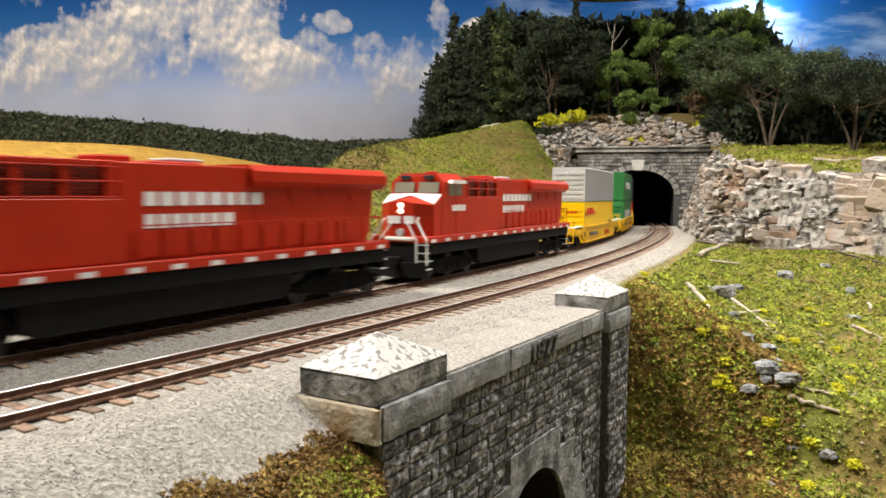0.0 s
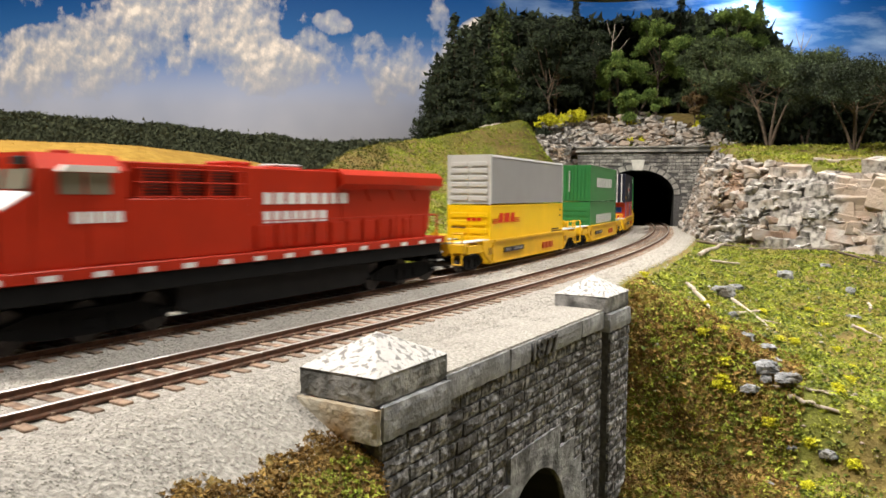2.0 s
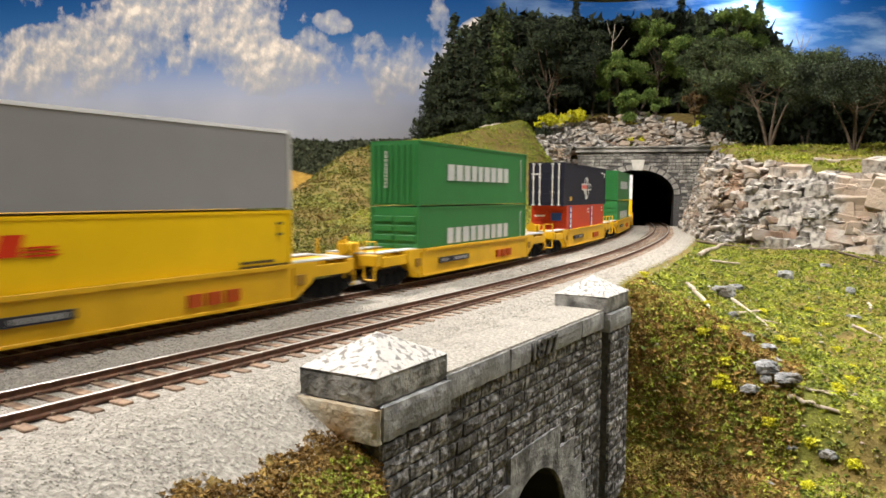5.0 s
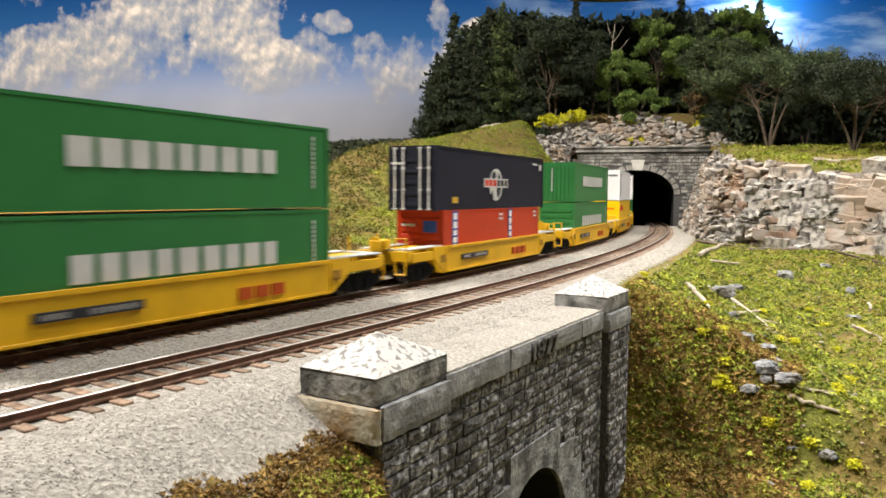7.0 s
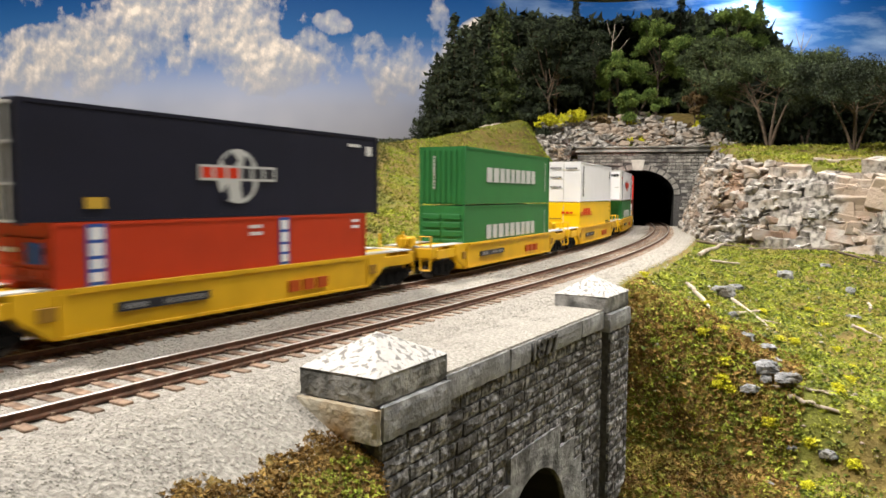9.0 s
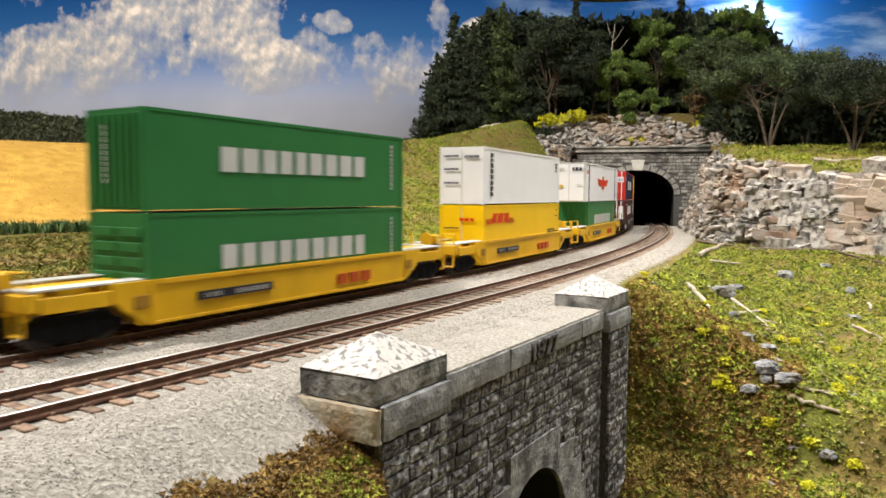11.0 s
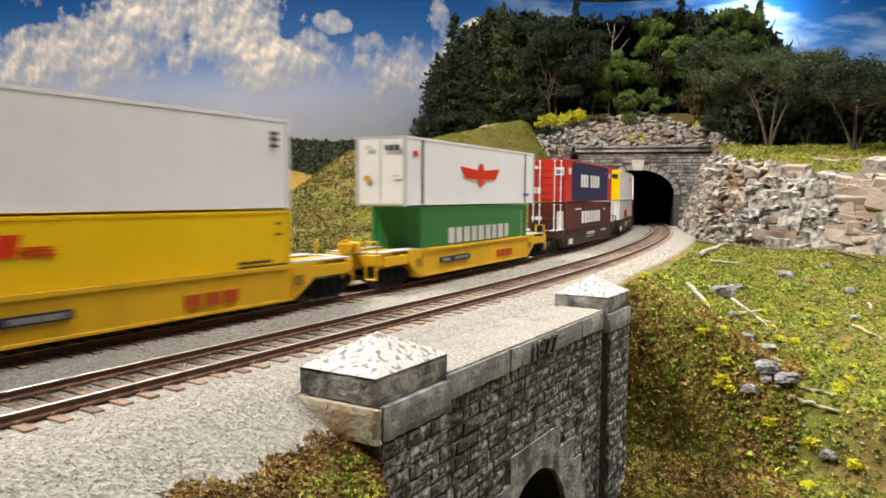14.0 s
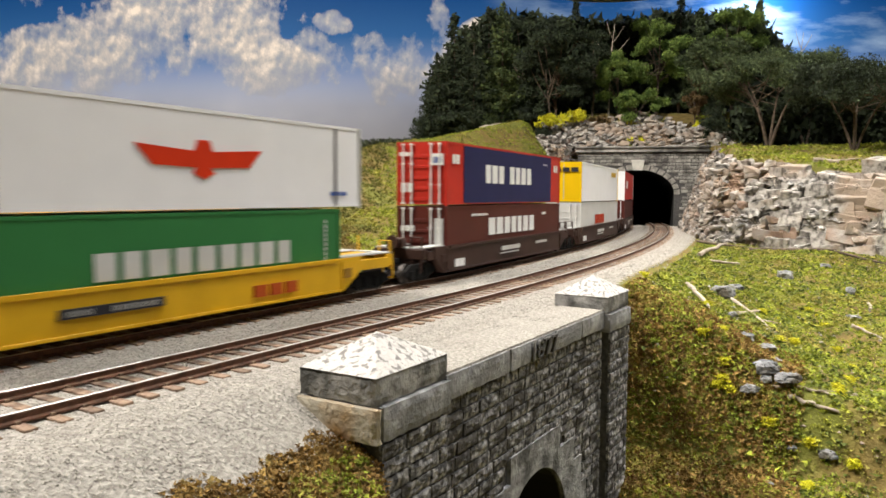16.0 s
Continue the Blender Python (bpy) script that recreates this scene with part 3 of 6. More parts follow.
def chipped(dims, cell, amount, seed):
    """A block with worn, slightly uneven faces and chipped edges."""
    x0, x1, y0, y1, z0, z1 = dims
    ns = [max(2, int((q1 - q0) / cell)) for q0, q1 in ((x0, x1), (y0, y1), (z0, z1))]
    bm = bmesh.new()
    made = {}

    def vert(i, j, k):
        if (i, j, k) not in made:
            p = Vector((x0 + (x1 - x0) * i / ns[0], y0 + (y1 - y0) * j / ns[1], z0 + (z1 - z0) * k / ns[2]))
            edge = (i in (0, ns[0])) + (j in (0, ns[1])) + (k in (0, ns[2]))
            c = Vector(((x0 + x1) / 2, (y0 + y1) / 2, (z0 + z1) / 2))
            q = p * 0.45 + Vector((seed, 0, 0))
            pull = amount * (0.25 + 0.6 * abs(noise.noise(q)) if edge == 1 else 0.5 + 1.6 * abs(noise.noise(q * 1.7)))
            d = Vector([(1 if i == 0 else -1 if i == ns[0] else 0), (1 if j == 0 else -1 if j == ns[1] else 0), (1 if k == 0 else -1 if k == ns[2] else 0)])
            made[(i, j, k)] = bm.verts.new(p + d * pull * (1.0 if edge > 1 else 0.5))
        return made[(i, j, k)]

    for a, b, c in ((0, 1, 2), (1, 2, 0), (2, 0, 1)):
        for end in (0, ns[c]):
            for i in range(ns[a]):
                for j in range(ns[b]):
                    ring = []
                    for di, dj in ((0, 0), (1, 0), (1, 1), (0, 1)):
                        at = [0, 0, 0]
                        at[a], at[b], at[c] = i + di, j + dj, end
                        ring.append(vert(*at))
                    bm.faces.new(ring)
    return bm


def bridge():
    b = empty("stone_bridge", "grey cut-stone culvert bridge with concrete coping and capped piers", "bridge",
              m=put(ARCH[0], ARCH[1], 0, 59.0))
    r, ax, az = 27.0, -9.0, -75.0
    arc = [(ax + r * math.cos(t), az + r * math.sin(t)) for t in (math.pi * k / 16 for k in range(17))]
    # wall core with the arch cut out
    outline = [(-69, -10), (-69, -150), (ax - r, -150)] + arc[::-1] + [(ax + r, -150), (56, -150), (56, -10)]
    wall = part("wall", prism(bmesh.new(), outline, 0.0, 14.0), M["mortar"], b)
    part("near_pilaster", boxes((-98, -69, -1.6, 21, -150, -12.6)), M["mortar"], b)
    part("far_pilaster", boxes((56, 81, -3.4, 21, -150, -12.0)), M["mortar"], b)
    # arch barrel running under the line, coloured near-black for the shade inside
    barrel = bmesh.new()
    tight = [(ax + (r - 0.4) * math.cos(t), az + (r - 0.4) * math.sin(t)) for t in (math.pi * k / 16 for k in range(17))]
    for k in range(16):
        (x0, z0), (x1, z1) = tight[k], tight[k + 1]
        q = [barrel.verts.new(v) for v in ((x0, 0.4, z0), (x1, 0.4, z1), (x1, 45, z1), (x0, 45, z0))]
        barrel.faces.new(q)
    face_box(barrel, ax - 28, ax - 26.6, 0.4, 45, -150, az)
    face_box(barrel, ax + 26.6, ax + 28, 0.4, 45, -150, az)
    # near-black end sheet stands in for the depth of shade
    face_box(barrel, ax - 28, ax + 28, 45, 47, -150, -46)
    part("barrel", barrel, M["bore_shade"], b, "arch inside coloured near-black for shade")
    # smooth arch ring with stepped haunches
    steps = [(-48, -110), (-48, -66), (-42, -66), (-42, -55), (-34, -55), (-34, -46), (-20, -46), (-20, -37.5)]
    outer = [(x + ax, z) for x, z in steps] + [(-x + ax, z) for x, z in reversed(steps)]
    ring = prism(bmesh.new(), outer + [(ax + r, -110)] + arc + [(ax - r, -110)], -1.4, -0.05)
    part("arch_surround", ring, M["surround"], b, "smooth stepped stone surround of the arch")

    def surround(x, z):
        return any(abs(x - ax) < sx and z < sz for sx, sz in ((49, -66), (43, -55), (35, -46), (21, -37.5)))
    # courses of stone
    rng = random.Random(11)
    meshes = [mesh_of("stone", q, M["wallstone"]) for q in stones_for(5)]
    for x0, x1, face, top in ((-98, -69, -2.5, -12.6), (-69, 56, -0.9, -10.2), (56, 81, -4.3, -12.0)):
        z = top
        while z > -84:
            h = 4.1
            x = x0 - (rng.random() * 4 if x1 - x0 > 40 else 0)
            while x < x1 - 0.5:
                w = rng.uniform(7.5, 14.0)
                xa, xb = max(x, x0), min(x + w, x1)
                if x1 - xb < 2.5:
                    xb = x1
                if xb - xa > 1.2 and not (x0 == -69 and surround((xa + xb) / 2, z - h / 2)):
                    lay(wall, meshes, rng, xa, z - h, xb - xa, h, face, 1.0)
                x = xb if xb > x else x + w
            z -= h
    # coping and its date
    for x0, x1 in ((-69, -31), (-30.6, 4), (4.4, 30), (30.4, 56)):
        part("coping_stone", chipped((x0, x1, -2.0, 9.0, -10.2, -3.1), 2.2, 0.28, x0), M["concrete"], b)
    part("bedding", chipped((-68.5, 55.5, -1.3, 22, -4.2, -2.4), 2.0, 0.22, 5.0), M["ballast"], b, "pale grit spread level over the coping")
    txt = bpy.data.curves.new("date", "FONT")
    txt.body, txt.size, txt.extrude, txt.align_x = "1877", 9.0 * MM, 0.5 * MM, "CENTER"
    tmp = new("date", txt)
    me = bpy.data.meshes.new_from_object(tmp.evaluated_get(bpy.context.evaluated_depsgraph_get()))
    bpy.data.objects.remove(tmp)
    me.materials.append(M["mortar"])
    d = new("date", me)
    d.parent, d.matrix_basis = b, put(-7, -2.2, -9.7, 0, 90) @ Matrix.Diagonal((1.28, 0.95, 1, 1))
    tagged(d, "raised dark date numerals 1877")
    # pier caps
    for x0, x1, y0, y1, zb, name in ((-98.5, -68.5, -3.0, 21, -12.6, "near"), (55.5, 81.5, -4.8, 20, -12.0, "far")):
        e = 0.6 if name == "near" else -1
        part("plinth", chipped((x0 + e, x1 + 1, y0, y1, zb, -4.1), 2.0, 0.4, x0), M["concrete"], b)
        if name == "near":
            part("plinth_end", chipped((x0 - 2, x0 + e, y0, y1, zb, -4.1), 1.6, 0.55, x0 + 3), M["ochre"], b, "rust-stained end of the plinth")
        xa, xb, ya, yb = x0 - 0.9, x1 + 0.5, y0 + 1.2, y1 - 0.4
        z0, z1, z2 = -4.1, 2.5, 9.6
        n = 30
        part("cap_block", chipped((xa, xb, ya, yb, z0, z1 + 0.15), 1.5, 0.3, x1), M["capside"], b, "dark mottled weathered sides of the cap")
        pyr = bmesh.new()
        cx, cy = (xa + xb) / 2, (ya + yb) / 2
        for k in range(4):
            p0, p1 = Vector(((xa, ya), (xb, ya), (xb, yb), (xa, yb))[k]), Vector(((xb, ya), (xb, yb), (xa, yb), (xa, ya))[k])
            grid = []
            for i in range(n + 1):
                f = i / n
                row = []
                for j in range(n + 1):
                    g = j / n
                    q = p0.lerp(p1, g).lerp(Vector((cx, cy)), f)
                    pit = noise.voronoi(Vector((q.x, q.y, 4.0)) * 0.62)[0][0]
                    low = 0.16 * noise.noise(Vector((q.x, q.y, 3)) * 0.5) - 0.34 * max(0, 0.42 - pit)
                    row.append(pyr.verts.new((q.x, q.y, z1 + (z2 - z1) * f + (low if 0 < f < 1 and 0.04 < g < 0.96 else 0))))
                grid.append(row)
            for i in range(n):
                for j in range(n):
                    pyr.faces.new((grid[i][j], grid[i][j + 1], grid[i + 1][j + 1], grid[i + 1][j]))
        bmesh.ops.remove_doubles(pyr, verts=pyr.verts, dist=0.05)
        part("cap_stone", pyr, M["capstone"], b, "rough pale pyramid top")


# ---- the tunnel mouth ----
PORTAL_S = 1330


def portal():
    x, y, th = on_line(PORTAL_S, 26)
    p = empty("tunnel_portal", "grey stone double-track tunnel mouth with pale keystone", "tunnel portal", m=put(x, y, 0, math.degrees(th) - 90))
    c, hw, spring, rise = -6.0, 54.0, 44.0, 38.0
    arc = [(c + hw * math.cos(t), spring + rise * math.sin(t)) for t in (math.pi * k / 20 for k in range(21))]
    outline = [(-96, -12), (c - hw, -12)] + arc[::-1] + [(c + hw, -12), (94, -12), (94, 108), (-96, 108)]
    wall = part("wall", prism(bmesh.new(), outline, 0, 10), M["mortar"], p)
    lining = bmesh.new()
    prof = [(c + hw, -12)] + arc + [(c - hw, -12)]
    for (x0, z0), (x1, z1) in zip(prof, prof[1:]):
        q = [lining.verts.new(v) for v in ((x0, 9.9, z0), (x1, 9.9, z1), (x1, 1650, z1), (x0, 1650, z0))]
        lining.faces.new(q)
    # unseen end cap and a floor added to keep the bore dark
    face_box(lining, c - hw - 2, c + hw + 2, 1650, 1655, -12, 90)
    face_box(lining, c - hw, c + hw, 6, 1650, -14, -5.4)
    part("lining", lining, M["bore_shade"], p, "tunnel lining coloured near-black for shade")
    part("coping", boxes((-99, 97, -5, 12, 108, 111), (-97.5, 95.5, -3, 11, 111, 114.5), (-99.5, 97.5, -5.5, 12, 114.5, 117), bev=0.4), M["portalcap"], p)
    for k in range(15):
        if k == 7:
            continue
        t0, t1 = math.pi * k / 15 + 0.02, math.pi * (k + 1) / 15 - 0.02
        pts = [(c + (hw + e) * math.cos(t), spring + (rise + e) * math.sin(t)) for e, t in ((0, t0), (8, t0), (8, t1), (0, t1))]
        part("arch_stone", prism(bmesh.new(), pts, -1.6, 2), M["portal"], p)
    part("keystone", prism(bmesh.new(), [(c - 7, 81), (c + 7, 81), (c + 10, 97), (c - 10, 97)], -3, 2), M["key"], p, "smooth pale keystone")
    rng = random.Random(4)
    meshes = [mesh_of("stone", q, M["wallstone_far"]) for q in stones_for(9)]
    z = 107.6
    while z > -9:
        h = rng.uniform(4.7, 5.4)
        x = -96 - rng.random() * 5
        while x < 93:
            w = rng.uniform(7, 12)
            xa, xb = max(x, -96), min(x + w, 94)
            ok = True
            for xx in (xa, xb):
                e = (xx - c) / (hw + 7)
                if abs(e) < 1 and z - h < spring + (rise + 7) * math.sqrt(1 - e * e):
                    ok = False
            if ok and xb - xa > 2 and z - h > -12:
                lay(wall, meshes, rng, xa, z - h, xb - xa, h, -1.3, 1.5, 0.7)
            x += w
        z -= h


M["wallstone_far"] = mat("portal_blocks", (0.19, 0.18, 0.165), (0.47, 0.45, 0.40), 240, 0.92, spread=0.3, bump=0.9, bump_scale=500, third=(0.13, 0.12, 0.11), third_scale=60, coords="Position")


# ---- broken rock ----
def rock_sheet(name, base, z_low, z_top, out, material, label, seed, cell=14.0, rough=7.0, nu=160, nv=46, lean=0.35, blocks=None):
    """A cut face of rock along a base line: ledges and blocks pushed out of a leaning sheet."""
    base = [Vector(q) for q in base]
    acc = [0]
    for a, c in zip(base, base[1:]):
        acc.append(acc[-1] + (c - a).length)
    V, F = [], []
    for i in range(nu + 1):
        d = acc[-1] * i / nu
        k = max(j for j in range(len(base) - 1) if acc[j] <= d + 1e-6)
        f = (d - acc[k]) / (acc[k + 1] - acc[k])
        p = base[k].lerp(base[k + 1], f)
        t = (base[k + 1] - base[k]).normalized()
        nrm = Vector((t.y, -t.x)) * out
        zl = z_low(d / acc[-1])
        zt = z_top(d / acc[-1])
        for j in range(nv + 1):
            g = j / nv
            z = zl + (zt - zl) * g
            q = Vector((d, z * 1.0, seed))
            wob = Vector((noise.noise(q * 0.07), noise.noise(q * 0.07 + Vector((9, 0, 0))), 0)) * 0.8
            b1 = noise.voronoi(Vector((d / (cell * 1.3), z / (cell * 0.75), seed)) + wob)[0]
            b2 = noise.voronoi(Vector((d / (cell * 0.5), z / (cell * 0.3), seed + 4)) + wob * 0.5)[0]
            block = noise.cell(Vector((d / (cell * 1.6), z / (cell * 0.6), seed)) + wob)
            small = noise.cell(Vector((d / (cell * 0.55), z / (cell * 0.28), seed + 7)) + wob * 1.3)
            push = rough * (2.2 * min(0.2, b1[1] - b1[0]) + 1.4 * min(0.16, b2[1] - b2[0]) + 0.65 * block + 0.38 * small + 0.28 * noise.fractal(q * 0.05, 1.0, 2.0, 4) + 0.12 * noise.noise(q * 0.6))
            back = -lean * (z - zl) - (14 * max(0, g - 0.88) / 0.12 if g > 0.88 else 0)
            h = nrm * (push + back)
            V.append((p.x + h.x, p.y + h.y, z + 1.5 * noise.noise(q * 0.15)))
    n = nv + 1
    for i in range(nu):
        for j in range(nv):
            F.append((i * n + j, (i + 1) * n + j, (i + 1) * n + j + 1, i * n + j + 1))
    face = tagged(raw(name, V, F, material), label, "rock face")
    if blocks:
        lay_rocks(face, base, acc, z_low, z_top, out, lean, rough, blocks, seed)
    return face


def rock_meshes(material, seed, count=9, square=0.35):
    """Broken angular blocks about one unit across: hulls of scattered points."""
    rng = random.Random(seed)
    kinds = []
    for _ in range(count):
        bm = bmesh.new()
        if square > 0.5:
            for c in itertools.product((-0.5, 0.5), repeat=3):
                cut = rng.uniform(0.06, 0.34)
                for a in range(3):
                    q = [v * rng.uniform(0.86, 1.05) for v in c]
                    q[a] *= 1 - cut * rng.uniform(0.5, 1.5)
                    bm.verts.new(q)
        for _p in range(17 if square < 0.5 else 0):
            q = Vector([rng.gauss(0, 1) for _a in range(3)]).normalized()
            k = max(abs(v) for v in q)
            q = q.lerp(q / k, rng.uniform(square, 0.95)) * rng.uniform(0.46, 0.60)
            bm.verts.new((q.x, q.y, q.z))
        hull = bmesh.ops.convex_hull(bm, input=bm.verts)
        bmesh.ops.delete(bm, geom=[v for v in hull["geom_interior"] if isinstance(v, bmesh.types.BMVert)], context="VERTS")
        kinds.append(mesh_of("rock_block", bm, material))
    return kinds


def lay_rocks(face, base, acc, z_low, z_top, out, lean, rough, blocks, seed):
    """Rows of loose blocks over a rock face; blocks(f) gives their usual size at the share f of its length."""
    rng = random.Random(int(seed * 10))
    pale, rust = rock_meshes(M["rock_block"], seed), rock_meshes(M["rock_rust"], seed + 1)
    slab_pale, slab_rust = rock_meshes(M["rock_block"], seed + 2, 9, 0.85), rock_meshes(M["rock_rust"], seed + 3, 6, 0.85)
    d = 0.0
    while d < acc[-1]:
        f = d / acc[-1]
        size = blocks(f)
        k = max(j for j in range(len(base) - 1) if acc[j] <= d + 1e-6)
        p = base[k].lerp(base[k + 1], (d - acc[k]) / (acc[k + 1] - acc[k]))
        t = (base[k + 1] - base[k]).normalized()
        nrm = Vector((t.y, -t.x)) * out
        z, top = z_low(f) + rng.uniform(0, size * 0.5), z_top(f)
        while z < top + size * 0.1:
            big = blocks(f) > 14 and rng.random() < 0.72
            size = blocks(f) if big else min(blocks(f), 11.0)
            w, h = size * rng.uniform(0.8, 1.7) * (1.2 if big else 1), size * rng.uniform(0.45, 0.95) * (0.95 if big else 1)
            if rng.random() < (0.93 if big else 0.85):
                e = rough * rng.uniform(0.15, 0.95) - lean * (z - z_low(f)) - (8 if z > top - size * 0.5 else 0) - (size * 0.3 if big else 0)
                q = p + nrm * e + t * rng.uniform(-0.4, 0.4) * size
                rusty = rng.random() < (0.18 if big and z < (top + z_low(f)) * 0.5 + 12 else 0.06)
                kinds = (slab_rust if rusty else slab_pale) if big else (rust if rusty else pale)
                ob = new("rock_block", rng.choice(kinds))
                ob.parent = face
                k2 = 0.75 if big else 1.0
                turn = math.degrees(math.atan2(t.y, t.x)) + rng.uniform(-22, 22) * k2
                ob.matrix_basis = put(q.x, q.y, z + h * 0.3, turn, rng.uniform(-20, 20) * k2, rng.uniform(-18, 18) * k2) @ Matrix.Diagonal((w, size * rng.uniform(0.6, 1.0), h, 1))
            z += h * (0.8 if big else 0.84)
        d += min(blocks(f), 14.0) * 0.92


def rocks():
    rock_sheet("rock_face", [(283 + 4, 800), (300, 790), (330, 752), (380, 690), (440, 612), (520, 500), (620, 380)],
               lambda f: -22 - 14 * f, lambda f: 76 - 34 * min(1, f * 1.3) + 5 * math.sin(f * 22), 1,
               M["rock_grey"], "weathered grey and rust layered rock outcrop", 3.3, cell=17, rough=11, nu=420, nv=96, lean=0.3,
               blocks=lambda f: 9.5 + 13 * min(1, f * 3.2))
    rock_sheet("rock_face", [(372, 1098), (352, 1060), (330, 1000), (310, 920), (294, 850), (287, 800)],
               lambda f: -12, lambda f: 104 - 28 * f + 4 * math.sin(f * 17), 1,
               M["rock"], "pale broken rock cutting beside the tunnel mouth", 7.7, cell=12, rough=9, nu=320, nv=90, lean=0.32, blocks=lambda f: 9)
    x, y, th = on_line(PORTAL_S, 26)
    r = Vector((math.sin(th), -math.cos(th)))
    c = Vector((x, y))
    d = Vector((math.cos(th), math.sin(th)))
    line = [c + r * q + d * e for q, e in ((-150, 16), (-100, 14), (-40, 22), (30, 26), (90, 22), (150, 40), (260, 60))]
    rock_sheet("rock_face", line, lambda f: 104, lambda f: 158 + 14 * math.sin(f * 5) + 7 * math.sin(f * 19 + 1) - 18 * f, 1,
               M["rock"], "pale crumbling rock above the tunnel mouth", 12.1, cell=12, rough=10, nu=320, nv=70, lean=0.75, blocks=lambda f: 10)
    line = [c + r * q + d * e for q, e in ((-225, -10), (-190, -52), (-146, -62), (-106, -44), (-92, 0))]
    rock_sheet("rock_face", line, lambda f: 14 - 10 * f, lambda f: 118 + 14 * f + 6 * math.sin(f * 14), 1,
               M["rock"], "pale rock shoulder beside the tunnel mouth", 21.4, cell=11, rough=9, nu=200, nv=80, lean=0.2, blocks=lambda f: 9)


M["decal"] = paint("decal_pale_grey", (0.55, 0.56, 0.54), 0.5)
M["logo_rust"] = paint("decal_rust_red", (0.42, 0.07, 0.01), 0.5)
M["post"] = paint("post_grey", (0.17, 0.16, 0.16), 0.5)
M["pad"] = paint("pad_dull_gold", (0.30, 0.16, 0.02), 0.6)


# ---- rolling stock: x runs along the train (front at minus), y minus is the camera side, z 0 is the rail top ----
def wheelset(parent, x, r, mat_name="wheel"):
    bm = bmesh.new()
    for sd in (-1, 1):
        tube(bm, [(0, sd * 7.4, 0), (0, sd * 9.9, 0)], r, 16)
        tube(bm, [(0, sd * 9.9, 0), (0, sd * 10.2, 0)], r * 0.55, 12)
    tube(bm, [(0, -10, 0), (0, 10, 0)], 1.1, 8)
    return part("wheelset", bm, M[mat_name], parent, "dark steel wheels on their axle", at=put(x, 0, r))


def truck(parent, x, wheels, r, material, length):
    t = bmesh.new()
    for sd in (-1, 1):
        y0, y1 = (sd * 10.4, sd * 12.2) if sd > 0 else (-12.2, -10.4)
        h = length / 2
        prism(t, [(-h, r + 1.2), (-h, r - 0.8), (-h + 2.5, r - 1.2), (-h * 0.45, r - 3.4), (h * 0.45, r - 3.4), (h - 2.5, r - 1.2), (h, r - 0.8), (h, r + 1.2), (h * 0.6, r + 4.2), (-h * 0.6, r + 4.2)], y0, y1)
        for wx in wheels:
            face_box(t, wx - 1.5, wx + 1.5, min(y0, y1) - 0.7, max(y0, y1) + 0.7, r - 1.6, r + 1.4, 0.3)
        for k in (-0.5, 0.5):
            tube(t, [(k * h * 0.5, sd * 12.3, r - 2.2), (k * h * 0.5, sd * 12.3, r + 2.4)], 0.9, 8)
    face_box(t, -2.5, 2.5, -10.4, 10.4, r - 1.5, r + 2.2)
    ob = part("truck", t, material, parent, at=put(x, 0, 0))
    for wx in wheels:
        wheelset(ob, wx, r)
    return ob


def bars(name, parent, x0, z0, width, height, n, material, y=-14.3, hole=False, label="", slant=0.0, axis="side", seed=1, vertical=False):
    """A line of plain blocks that stands for a wordmark."""
    rng = random.Random(seed)
    ws = [rng.uniform(0.8, 1.15) for _ in range(n)]
    k = (width if not vertical else height) / (sum(ws) + 0.3 * (n - 1))
    p, ob = 0.0, None
    for w in ws:
        a, b = p * k, (p + w) * k
        u0, u1, v0, v1 = (x0 + a, x0 + b, z0, z0 + height) if not vertical else (x0, x0 + width, z0 + a, z0 + b)
        bm = boxes((u0, u1, y, y + 0.15, v0, v1) if axis == "side" else (y, y + 0.15, u0, u1, v0, v1))
        if slant:
            for q in bm.verts:
                q.co.x += (q.co.z - z0) * slant
        ob = part(name, bm, material, parent, label)
        p += w + 0.3
    return ob


